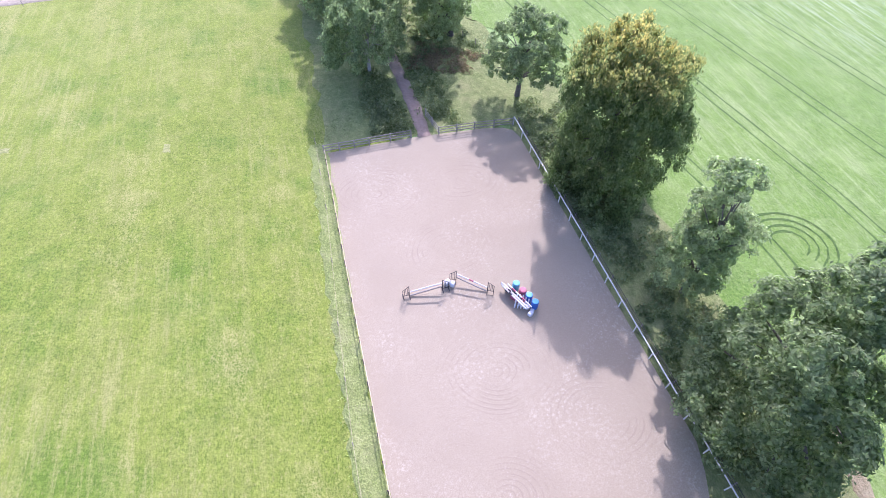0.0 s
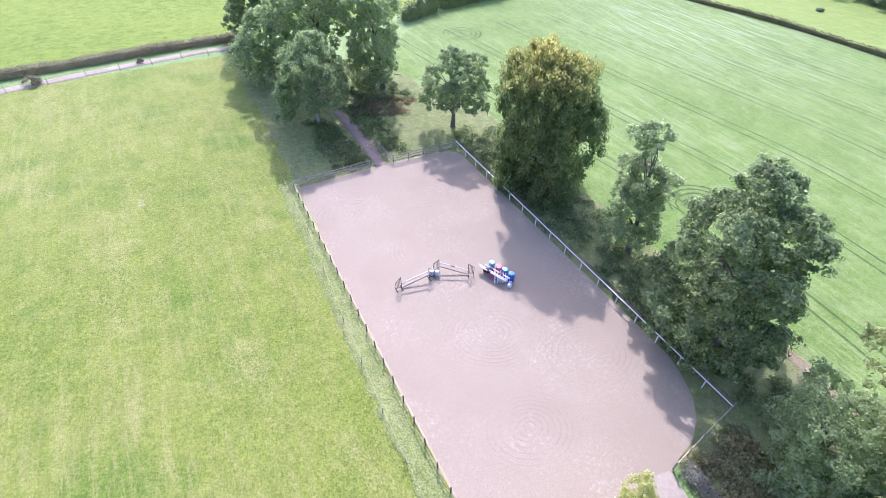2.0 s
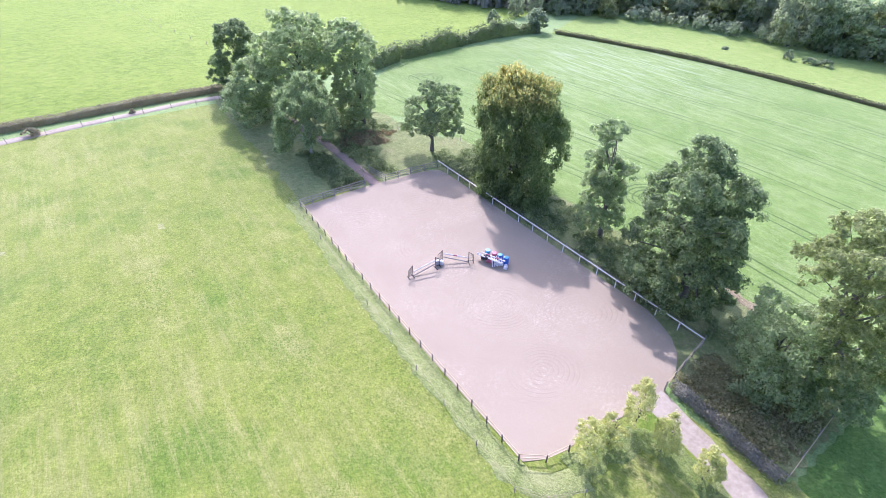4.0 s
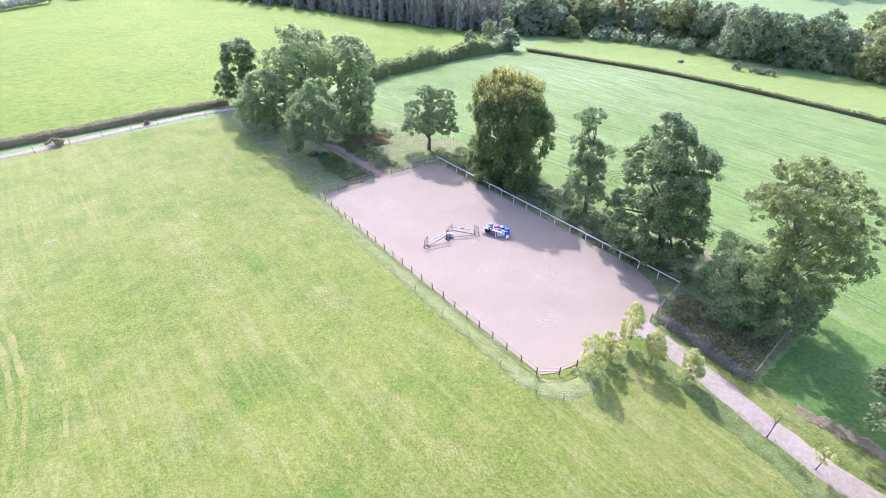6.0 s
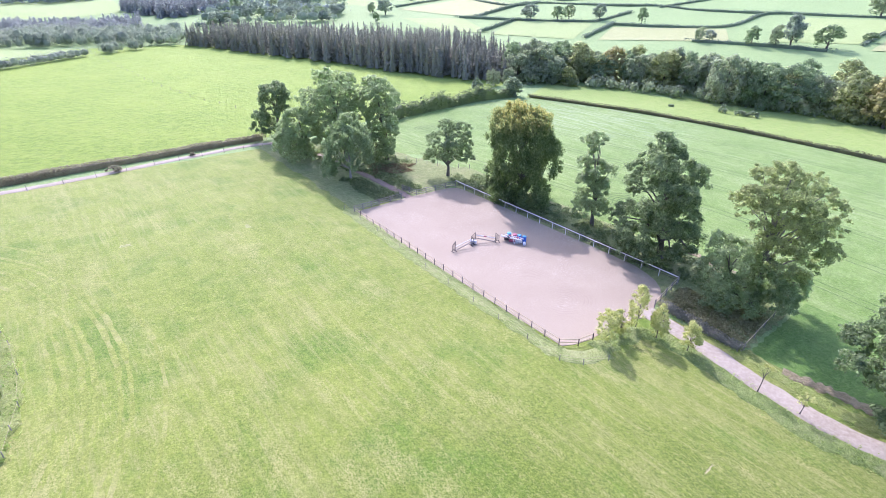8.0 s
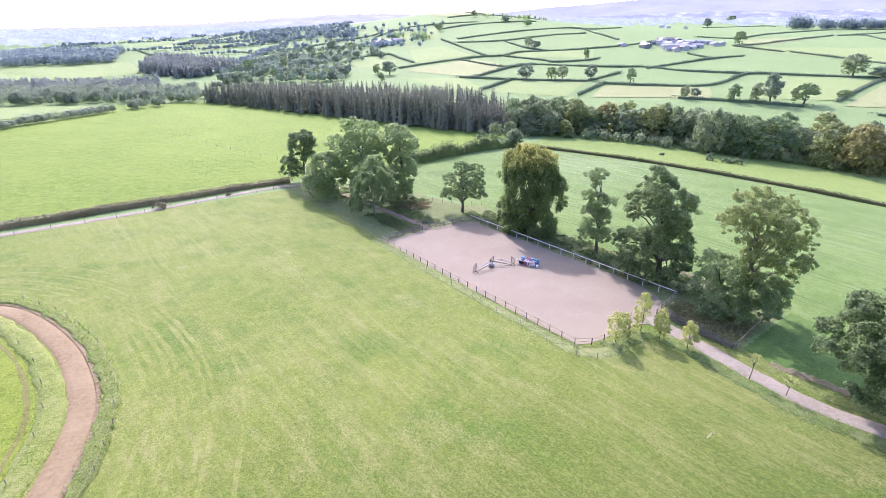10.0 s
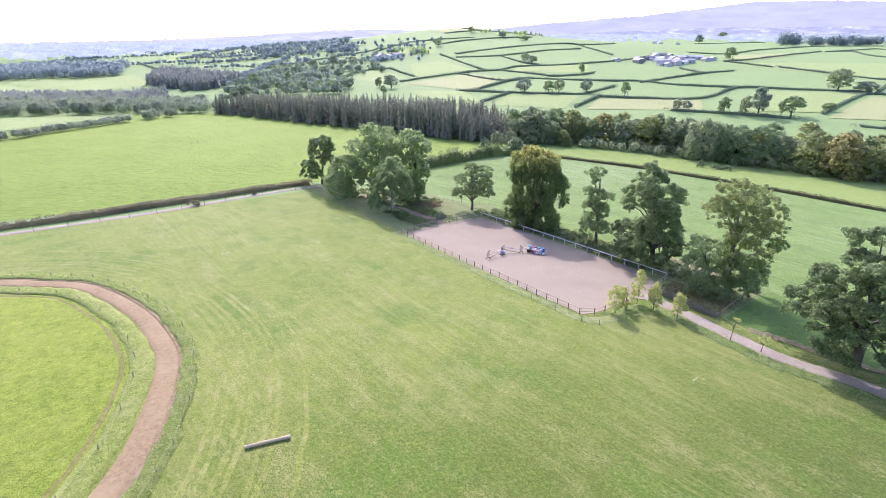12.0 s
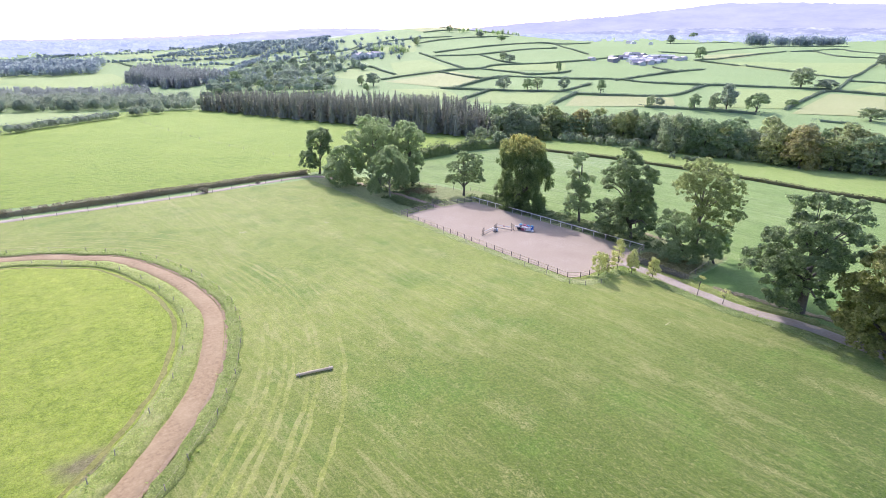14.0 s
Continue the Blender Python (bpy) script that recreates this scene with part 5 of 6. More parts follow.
# ---- jumps ----
def wing(flip=1.0):
    """A jump wing: an upright by the poles, sloping top, slats, and a cross foot."""
    base = tagged(new("jump_wing"), "dark wooden show jump wing with slats", "jump wing", "jump wings in the arena")
    w = 0.5 * flip
    def bar(a, b, s=0.045):
        v, f = rail_bits(a, b, s, s * 0.7, 0.004)
        return mesh_from("bar", v, f, DARK_METAL)
    part("upright", bar((0, 0, 0.05), (0, 0, 1.4), 0.06), None, base)
    part("outer_upright", bar((w, 0, 0.05), (w, 0, 0.95)), None, base)
    part("top_bar", bar((0, 0, 1.37), (w, 0, 0.92)), None, base)
    part("bottom_bar", bar((0, 0, 0.2), (w, 0, 0.2)), None, base)
    for k in range(1, 4):
        x = w * k / 4
        part("slat", bar((x, 0, 0.2), (x, 0, 1.37 - 0.45 * k / 4), 0.035), None, base)
    part("foot", bar((0, -0.35, 0.04), (0, 0.35, 0.04), 0.08), None, base)
    part("foot", bar((w, -0.3, 0.04), (w, 0.3, 0.04), 0.08), None, base)
    return base


def stand(thing, x, y, turn, lift=0.08):
    thing.matrix_basis = Matrix.Translation((x, y, gz(x, y) + lift)) @ Euler((0, 0, radians(turn))).to_matrix().to_4x4()
    return thing


def pole(a, b, label, bands=(), mat=None, group="jump poles"):
    """A round jump pole between two places, with coloured bands where it has them."""
    a, b = Vector(a), Vector(b)
    base = tagged(new("jump_pole"), label, "jump pole", group)
    base.location = a
    v, f = tube([(0, 0, 0), tuple(b - a)], [0.06, 0.06], 8)
    part("shaft", mesh_from("shaft", v, f, mat or WHITE_PAINT, False), None, base)
    for t0, t1, m in bands:
        v, f = tube([tuple((b - a) * t0), tuple((b - a) * t1)], [0.064, 0.064], 8)
        part("band", mesh_from("band", v, f, m), None, base)
    return base


WINGS = ((4.55, 21.35, 180), (7.25, 21.35, 0), (8.55, 21.95, 160), (10.7, 20.35, -25))
first = stand(wing(), *WINGS[0])
for x, y, turn in WINGS[1:]:
    copy_thing(first, Matrix.Translation((x, y, gz(x, y) + 0.08)) @ Euler((0, 0, radians(turn))).to_matrix().to_4x4())


def between(i, j, h0, h1, inset=0.06):
    a, b = Vector((WINGS[i][0], WINGS[i][1], 0)), Vector((WINGS[j][0], WINGS[j][1], 0))
    d = (b - a).normalized() * inset
    a, b = a + d, b - d
    return (a.x, a.y, gz(a.x, a.y) + 0.08 + h0), (b.x, b.y, gz(b.x, b.y) + 0.08 + h1)


pole(*between(0, 1, 0.62, 1.0), "white jump pole resting across two wings")
pole(*between(0, 1, 0.08, 0.55), "grey shaded jump pole below the top one", mat=GREY_TIMBER)
pole(*between(2, 3, 1.0, 0.62), "white jump pole with a red band", [(0.4, 0.55, RED_PLASTIC)])
pole(*between(2, 3, 0.55, 0.08), "grey shaded jump pole near the ground", mat=GREY_TIMBER)


def block(x, y, size, turn, mat, label, name, category, lift=0.078, group=""):
    v, f = box_bits(size, (0, 0, 0), 0.06)
    ob = part(name, mesh_from(name, v, f, mat), None)
    stand(ob, x, y, turn, lift)
    return tagged(ob, label, category, group)


block(7.75, 21.75, (0.5, 0.4, 0.55), 20, WHITE_PLASTIC, "white plastic jump block between the wings", "jump_block", "jump block")
block(8.15, 21.55, (0.4, 0.35, 0.5), 50, WHITE_PLASTIC, "white plastic jump block between the wings", "jump_block", "jump block")


def barrel(x, y, mat, label, cap=None):
    base = tagged(new("barrel"), label, "barrel", "barrels beside the jumps")
    v, f = tube([(0, 0, 0), (0, 0, 0.03), (0, 0, 0.28), (0, 0, 0.3), (0, 0, 0.33), (0, 0, 0.58), (0, 0, 0.6), (0, 0, 0.63), (0, 0, 0.87), (0, 0, 0.9)],
                [0.27, 0.29, 0.285, 0.30, 0.285, 0.285, 0.30, 0.285, 0.29, 0.27], 18)
    part("drum", mesh_from("drum", v, f, mat), None, base)
    v, f = tube([(0, 0, 0.9), (0, 0, 0.93), (0, 0, 0.935)], [0.25, 0.25, 0.2], 18)
    part("lid", mesh_from("lid", v, f, cap or mat), None, base, "pale lid" if cap else "")
    return stand(base, x, y, 20 * x)


barrel(13.02, 20.1, CYAN_PLASTIC, "turquoise plastic barrel in the jump stack")
barrel(13.3, 19.35, RED_PLASTIC, "faded red plastic barrel in the jump stack")
barrel(13.62, 18.8, BLUE_PLASTIC, "blue plastic barrel with a pale lid", CYAN_PLASTIC)
barrel(13.85, 18.1, BLUE_PLASTIC, "blue plastic barrel with a pale lid", CYAN_PLASTIC)
block(13.3, 17.5, (0.4, 0.35, 0.35), 30, WHITE_PLASTIC, "white plastic jump block on the sand", "jump_block", "jump block")
block(13.55, 17.75, (0.3, 0.3, 0.3), 60, WHITE_PLASTIC, "small white plastic jump block", "jump_block", "jump block")
block(12.75, 18.93, (1.3, 0.24, 0.36), -52, RED_PLASTIC, "faded red jump filler lying among the poles", "jump_filler", "jump filler")
block(12.55, 19.83, (1.0, 0.3, 0.45), -52, DARK_METAL, "dark jump filler lying among the poles", "jump_filler", "jump filler")
block(13.1, 18.33, (0.9, 0.26, 0.4), -40, WHITE_PLASTIC, "white jump filler under striped poles", "jump_filler", "jump filler")
rs_pile = random.Random(8)
for k in range(7):
    ox, oy = rs_pile.uniform(-0.25, 0.25), rs_pile.uniform(-0.25, 0.25)
    z = gz(13, 19.5) + 0.62 + 0.09 * (k % 4)
    pole((12.1 + ox, 20.4 + oy, z), (13.15 + ox, 17.9 + oy, z - 0.05), "white jump pole stacked on the fillers",
         [(0.2, 0.35, RED_PLASTIC), (0.6, 0.75, RED_PLASTIC)] if k % 2 else [(0.3, 0.42, DARK_METAL)])
for k in range(5):
    ox = 0.22 * k
    pole((12.3 + ox, 18.38 - 0.1 * k, gz(12.5, 19) + 0.16), (12.75 + ox, 19.13 - 0.1 * k, gz(12.5, 19) + 0.86), "short white jump pole leaning on the stack")


# ---- log jump in the paddock ----
def log_jump():
    a, b = Vector((-41.3, 1.2, 0)), Vector((-38.0, 0.3, 0))
    base = tagged(new("log"), "bleached log jump lying on the mown grass", "log")
    rs = random.Random(4)
    d = b - a
    pts, rad = [], []
    for k in range(9):
        p = a.lerp(b, k / 8)
        pts.append((p.x - a.x, p.y - a.y, gz(p.x, p.y) - gz(a.x, a.y) + 0.19 + rs.uniform(-0.015, 0.015)))
        rad.append(0.14 + rs.uniform(-0.015, 0.015))
    base.location = (a.x, a.y, gz(a.x, a.y))
    v, f = tube(pts, rad, 12)
    part("trunk", mesh_from("trunk", v, f, LOG_WOOD, False), None, base)
    for t in (0.08, 0.92):
        p = a.lerp(b, t)
        n = Vector((-d.y, d.x, 0)).normalized() * 0.27
        for s in (-1, 1):
            q = p + n * s - a
            v, f = box_bits((0.07, 0.07, 0.34), (q.x, q.y, gz(p.x, p.y) - gz(a.x, a.y) - 0.05), 0.01)
            part("stake", mesh_from("stake", v, f, GREY_TIMBER), None, base)


log_jump()


# ---- woods and far country ----
def scatter(corners, count, rs, lines=0):
    a, b, c, d = (np.array(p, float) for p in corners)
    u, v = rs.uniform(0, 1, (count, 1)), rs.uniform(0, 1, (count, 1))
    if lines:
        v = (np.floor(v * lines) + 0.5) / lines + rs.uniform(-0.012, 0.012, (count, 1)) + 0.06 * np.sin(5 * u)
    return (1 - v) * ((1 - u) * a + u * b) + v * ((1 - u) * d + u * c)


def conifers(name, spots, low, high, mat, label, seed, spread=0.17, cards=46, leaf=0.9, grown=1.0, bare=0.04):
    """A stand of narrow conifers, each a spire of drooping sprays round a stem."""
    rs = np.random.RandomState(seed)
    n = len(spots)
    h = rs.uniform(low, high, n) * grown
    z0 = ground_z(spots[:, 0], spots[:, 1])
    t = bare + (1 - bare) * rs.uniform(0, 1, (n, cards)) ** 0.85
    a = rs.uniform(0, 2 * np.pi, (n, cards))
    r = h[:, None] * spread * ((1.02 - t) / (1.02 - bare)) ** 0.8 * rs.uniform(0.45, 1.05, (n, cards))
    p = np.stack([spots[:, None, 0] + r * np.cos(a), spots[:, None, 1] + r * np.sin(a), z0[:, None] + t * h[:, None]], -1).reshape(-1, 3)
    out = np.stack([np.cos(a), np.sin(a), 0 * a], -1).reshape(-1, 3)
    size = (leaf * rs.uniform(0.6, 1.5, (n, cards)) * (1.25 - 0.8 * t)).reshape(-1, 1)
    along = out * 0.8 + np.array([0, 0, 1.0]) * rs.uniform(-0.9, 0.35, (len(out), 1)) + rs.uniform(-0.7, 0.7, out.shape)
    wide = np.cross(out, (0, 0, 1)) + rs.uniform(-0.4, 0.4, out.shape)
    v = np.stack([p - along * size * 0.8, p + wide * size * 0.4, p + along * size * 0.9, p - wide * size * 0.4], 1).reshape(-1, 3)
    f = np.arange(len(v)).reshape(-1, 4).tolist()
    v = v.tolist()
    for k in range(n):
        o = len(v)
        x, y, z = float(spots[k, 0]), float(spots[k, 1]), float(z0[k])
        q = float(h[k]) * spread * 0.5
        v += [(x + q * math.cos(a_), y + q * math.sin(a_), z - 0.3 + 0.9 * bare * float(h[k])) for a_ in (0.3, 1.56, 2.81, 4.07, 5.33)] + [(x, y, z + float(h[k]) * 0.97)]
        f += [(o + e, o + (e + 1) % 5, o + 5) for e in range(5)]
        if bare > 0.1:
            o = len(v)
            v += [(x + 0.14 * math.cos(a_), y + 0.14 * math.sin(a_), z + up) for up in (-0.3, float(h[k]) * 0.6) for a_ in (0.2, 2.3, 4.4)]
            f += [(o, o + 1, o + 4, o + 3), (o + 1, o + 2, o + 5, o + 4), (o + 2, o, o + 3, o + 5)]
    return tagged(part(name, mesh_from(name, v, f, mat), mat), label, "wood", "", "stuff")


def lump_core(v, f, spots, z, rx, rz):
    """A rough twelve-cornered heart for each crown, so that it is not seen through."""
    g = (1 + 5 ** 0.5) / 2
    ico = np.array([(-1, g, 0), (1, g, 0), (-1, -g, 0), (1, -g, 0), (0, -1, g), (0, 1, g), (0, -1, -g), (0, 1, -g), (g, 0, -1), (g, 0, 1), (-g, 0, -1), (-g, 0, 1)]) / np.sqrt(1 + g * g)
    tri = np.array([(0, 11, 5), (0, 5, 1), (0, 1, 7), (0, 7, 10), (0, 10, 11), (1, 5, 9), (5, 11, 4), (11, 10, 2), (10, 7, 6), (7, 1, 8), (3, 9, 4), (3, 4, 2), (3, 2, 6), (3, 6, 8), (3, 8, 9), (4, 9, 5), (2, 4, 11), (6, 2, 10), (8, 6, 7), (9, 8, 1)])
    n = len(spots)
    cv = np.stack([spots[:, None, 0] + ico[None, :, 0] * rx[:, None], spots[:, None, 1] + ico[None, :, 1] * rx[:, None], z[:, None] + ico[None, :, 2] * rz[:, None]], -1).reshape(-1, 3)
    cf = (tri[None] + 12 * np.arange(n)[:, None, None]).reshape(-1, 3) + len(v)
    return np.concatenate([v, cv]), f.tolist() + cf.tolist()


def woods(name, spots, low, high, mat, label, seed, cards=60, leaf=1.2, wide=0.8, kind="stuff"):
    """A far stand of broadleaved trees: lumpy crowns of large sprays round a solid heart."""
    rs = np.random.RandomState(seed)
    n = len(spots)
    h = rs.uniform(low, high, n)
    w = h * wide * rs.uniform(0.7, 1.2, n) / 2
    z0 = ground_z(spots[:, 0], spots[:, 1])
    d = rs.normal(size=(n, cards, 3))
    d /= np.linalg.norm(d, axis=2)[..., None]
    d *= (rs.uniform(0.75, 1.05, (n, cards)) * (1 + 0.18 * np.sin(4 * np.arctan2(d[..., 1], d[..., 0]) + rs.uniform(0, 6, (n, 1)))))[..., None]
    p = np.stack([spots[:, None, 0] + d[..., 0] * w[:, None], spots[:, None, 1] + d[..., 1] * w[:, None],
                  z0[:, None] + h[:, None] * (0.5 + 0.48 * d[..., 2])], -1).reshape(-1, 3)
    v, f = leaf_quads(rs, p, leaf * np.repeat(h / 10, cards) * rs.uniform(0.6, 1.5, len(p)))
    v, f = lump_core(v, f, spots, z0 + 0.47 * h, 0.5 * w, 0.36 * h)
    return tagged(part(name, mesh_from(name, v, f, mat), mat), label, "wood", "", kind)


rs_far = np.random.RandomState(77)
TREES_LATER = []
# larch plantation beyond the pasture
front = spline([(39, 276), (53, 248), (65, 216), (77, 189), (85, 165), (94, 143), (104, 127), (112, 122)], 3.0)
front = spline([tuple(p) for p in front], 1.7)
rows = [front + np.array([0.93, 0.36]) * (3.6 * k) + rs_far.uniform(-2.4, 2.4, front.shape) for k in range(11)]
conifers("larch_plantation", np.concatenate(rows), 14.0, 18.2, LARCH, "grey-brown larch plantation edge", 81, 0.19, 125, 0.8, np.tile(np.interp(np.linspace(0, 1, len(front)), (0, 0.82, 1), (0.62, 0.93, 0.5)), 11), 0.06)
conifers("far_plantation", scatter([(45, 478), (60, 402), (120, 440), (82, 578)], 520, rs_far), 8, 11, HAZED_LARCH, "grey conifer plantation on the valley floor, paled by painted haze", 82, 0.24, 40, 1.4)
conifers("valley_conifers", scatter([(-70, 326), (34, 352), (46, 412), (-70, 388)], 560, rs_far), 4.8, 6.8, HAZED_LARCH, "grey-lilac conifers in the valley wood, paled by painted haze", 83, 0.24, 40, 1.2)
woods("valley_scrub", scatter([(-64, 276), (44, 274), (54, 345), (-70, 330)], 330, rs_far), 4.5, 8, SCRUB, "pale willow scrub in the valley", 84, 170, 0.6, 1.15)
woods("valley_scrub", scatter([(-2, 246), (14, 258), (18, 266), (0, 254)], 14, rs_far), 4, 5.5, SCRUB, "rounded bushes at the pasture corner", 85, 200, 0.6, 1.3)
bush_line = spline([(-190, 140), (-100, 172), (-52, 194), (-42.6, 205), (-25.7, 223), (-9, 241)], 1.7)
woods("valley_scrub", bush_line + rs_far.uniform(-0.6, 0.6, bush_line.shape), 2.4, 4.4, SCRUB, "bushy hedge bounding the far pasture", 99, 110, 0.9, 1.7)
for x, y, h, w in ((80, 350, 10, 12), (74, 344, 7, 8), (97, 375, 7, 8), (106, 371, 8, 9), (114, 366, 9, 9), (124, 360, 8, 10), (133, 355, 9, 9), (141, 350, 10, 9), (150, 346, 7, 9), (160, 342, 9, 9)):
    TREES_LATER.append(((x, y), h, w))


# belt of mixed trees along the stream
def belt_tree(seed, mat, label, height, width):
    return lobed_tree((150, 40), 0, dome_lobes(np.random.RandomState(seed), height, width), mat, label, seed, 5000, 0.55, 1.1, 0.3, limbs=5, group="trees along the stream")


KINDS = (belt_tree(201, BELT_GREEN, "dark green tree in the stream belt", 14, 13), belt_tree(202, BELT_GREY, "grey-green willow in the stream belt", 10, 11),
         belt_tree(203, BELT_GREEN, "green ash in the stream belt", 12, 12), belt_tree(204, AUTUMN_LEAF, "golden brown tree in the stream belt", 11, 10),
         belt_tree(205, BELT_GREY, "tall pale willow in the stream belt", 13, 11), belt_tree(206, BELT_OLIVE, "olive yellowing tree in the stream belt", 12, 11))
KIND_SIZE = ((14, 13), (10, 11), (12, 12), (11, 10), (13, 11), (12, 11))
used = set()


def belt_place(k, m):
    if k in used:
        return copy_thing(KINDS[k], m)
    used.add(k)
    KINDS[k].matrix_basis = m
    return KINDS[k]


# the foremost crowns: place, kind, height, width
for x, y, k, h, w in ((148.8, 98.7, 3, 13.0, 12.5), (160.2, 80.0, 1, 13.5, 12.5), (154.8, 68.3, 4, 12.8, 11.0), (147.9, 54.7, 1, 11.3, 11.0), (150.2, 48.0, 2, 14.6, 9.0), (155.0, 36.7, 0, 15.0, 19.0), (158.2, 20.9, 5, 14.3, 15.0),
                      (155.4, 12.0, 3, 13.0, 11.5), (124.0, 107.7, 4, 10.3, 6.6), (117.5, 112.2, 1, 4.6, 8.5), (140.7, 107.5, 5, 12.0, 11.0), (151.9, 89.7, 1, 6.4, 7.5), (152.5, 44.3, 0, 13.8, 8.6)):
    belt_place(k, Matrix.Translation((x, y, gz(x, y) - 0.1)) @ Matrix.Rotation(x, 4, "Z") @ Matrix.Diagonal((w / KIND_SIZE[k][1], w / KIND_SIZE[k][1], h / KIND_SIZE[k][0], 1)))
edge = spline([(112, 122), (130, 104), (141, 84), (146, 60), (153, 32), (160, 4), (170, -36), (184, -90), (196, -130)], 6.2)
rnd = random.Random(12)
for i, p in enumerate(edge):
    for row in range(4):
        if (row == 3 and i % 2) or (row == 0 and p[1] > 8):
            continue
        k = 5 if (i > 14 and rnd.random() < 0.2) else rnd.choice((0, 1, 1, 2, 2, 4, 4, 1, 5))
        x = p[0] + 0.93 * (2.5 + 7.5 * row) + rnd.uniform(-2.4, 2.4)
        y = p[1] + 0.36 * (2.5 + 7.5 * row) + rnd.uniform(-2.4, 2.4)
        s = rnd.uniform(0.8, 1.15) * (0.85 if row == 0 else 0.9) * (0.8 if i < 6 else 1.0)
        belt_place(k, Matrix.Translation((x, y, gz(x, y) - 0.1)) @ Matrix.Rotation(rnd.uniform(0, 6.3), 4, "Z") @ Matrix.Diagonal((s, s, s * rnd.uniform(0.88, 1.12), 1)))
for x, y, k, s in ((107, 114, 4, 0.5), (128, 103, 5, 0.5), (101, 115.5, 1, 0.42), (117, 119, 4, 0.9), (123, 114, 1, 0.95), (120, 125, 2, 0.95), (129, 111, 4, 0.85), (127, 120, 1, 1.1), (135, 115, 2, 0.9), (133, 125, 4, 1.0), (142, 119, 0, 0.9), (126, 130, 2, 0.9)):
    copy_thing(KINDS[k], Matrix.Translation((x, y, gz(x, y) - 0.1)) @ Matrix.Rotation(x, 4, "Z") @ Matrix.Diagonal((s, s, s, 1)))
woods("stream_scrub", np.concatenate([edge + rs_far.uniform(-2, 4, edge.shape) for _ in range(3)]), 2.5, 5.0, BELT_GREY, "low scrub under the stream trees", 86, 110, 1.7, 1.3)
for x, y, h, w in ((133.0, 47.3, 2.6, 3.0), (133.8, 42.5, 1.6, 3.6), (134.8, 39.3, 1.8, 4.2), (127, 61, 0.7, 1.8)):
    tree((x, y), h, w, 0.05, "bush", GREY_LEAF, "pale shrub standing in the meadow strip", "bush", seed=int(x + y), clumps=26, leaves=40, leaf=0.35, trunk_r=0.08, name="bush", limbs=4)


def far_hedge(points, seed):
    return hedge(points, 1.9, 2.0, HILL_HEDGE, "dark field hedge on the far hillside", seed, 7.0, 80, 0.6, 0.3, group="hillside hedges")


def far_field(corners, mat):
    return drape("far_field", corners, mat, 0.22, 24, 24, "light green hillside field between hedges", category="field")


FAR_TREE = {}


def far_tree(at, height, width):
    """A hedgerow tree on the hillside; three shapes are shared and scaled."""
    k = len(FAR_TREE) % 3
    scale_m = Matrix.Translation((at[0], at[1], gz(*at))) @ Matrix.Rotation(at[0], 4, "Z") @ Matrix.Diagonal((width / 10, width / 10, height / 12, 1))
    if len(FAR_TREE) < 3:
        mat = (HILL_TREE, BELT_GREEN, BELT_GREY)[k]
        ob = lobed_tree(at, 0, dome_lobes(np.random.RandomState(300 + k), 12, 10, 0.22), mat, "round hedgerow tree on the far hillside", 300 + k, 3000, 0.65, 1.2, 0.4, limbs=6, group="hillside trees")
        ob.matrix_basis = scale_m
    else:
        ob = copy_thing(FAR_TREE[k], scale_m)
    FAR_TREE[len(FAR_TREE)] = ob
    return ob


far_hedge([(341, 586), (434, 643), (491, 639), (555, 624)], 100)
far_hedge([(385, 501), (372, 466), (348, 409), (327, 361)], 101)
far_hedge([(186, 402), (230, 440), (266, 443), (257, 405), (248, 371)], 102)
far_hedge([(217, 349), (251, 356), (310, 359), (340, 349), (374, 357), (422, 334), (492, 321), (568, 325)], 103)
far_hedge([(291, 359), (284, 294), (310, 285)], 104)
far_hedge([(338, 351), (340, 297), (336, 283), (367, 271), (386, 272)], 105)
far_hedge([(222, 265), (303, 292), (313, 287), (336, 242), (348, 224)], 106)
far_hedge([(218, 273), (233, 245), (245, 224), (259, 206), (267, 197), (319, 205)], 107)
far_hedge([(193, 222), (239, 239)], 108)
far_hedge([(403, 491), (481, 498), (625, 494), (599, 433), (548, 361)], 109)
far_hedge([(381, 466), (434, 441), (525, 444), (579, 433)], 110)
far_hedge([(429, 437), (401, 373), (401, 352)], 111)
far_hedge([(450, 588), (534, 601), (659, 593)], 112)
far_hedge([(221, 168), (266, 182)], 113)
far_hedge([(625, 494), (650, 470), (737, 483)], 114)
far_hedge([(266, 182), (278, 158), (306, 131), (364, 137), (383, 134), (397, 108), (410, 89), (422, 66)], 115)
far_hedge([(348, 224), (363, 209), (361, 179), (376, 140)], 116)
far_hedge([(356, 205), (456, 201), (499, 193)], 117)
far_hedge([(479, 236), (456, 201)], 118)
far_hedge([(595, 244), (568, 184)], 119)
far_hedge([(574, 180), (549, 130), (537, 107), (536, 79), (683, 92), (875, 112)], 120)
far_hedge([(595, 244), (682, 239), (973, 261)], 121)
far_hedge([(685, 332), (730, 296), (953, 334), (1293, 356), (1389, 265)], 122)
far_hedge([(986, 257), (1035, 237), (897, 173), (886, 118)], 123)
far_hedge([(986, 257), (1193, 241), (1097, 194), (1037, 139)], 124)
far_hedge([(1260, 607), (1533, 580), (1493, 536)], 125)
far_hedge([(251, 122), (259, 105), (266, 88), (273, 66)], 126)
far_hedge([(299, 59), (360, 64), (407, 66), (414, 61), (416, 32)], 127)
far_hedge([(417, 62), (525, 76)], 128)
far_hedge([(499, 71), (508, 48)], 129)
far_hedge([(277, 36), (279, 24)], 130)
far_hedge([(102, 405), (136, 405), (163, 396)], 131)
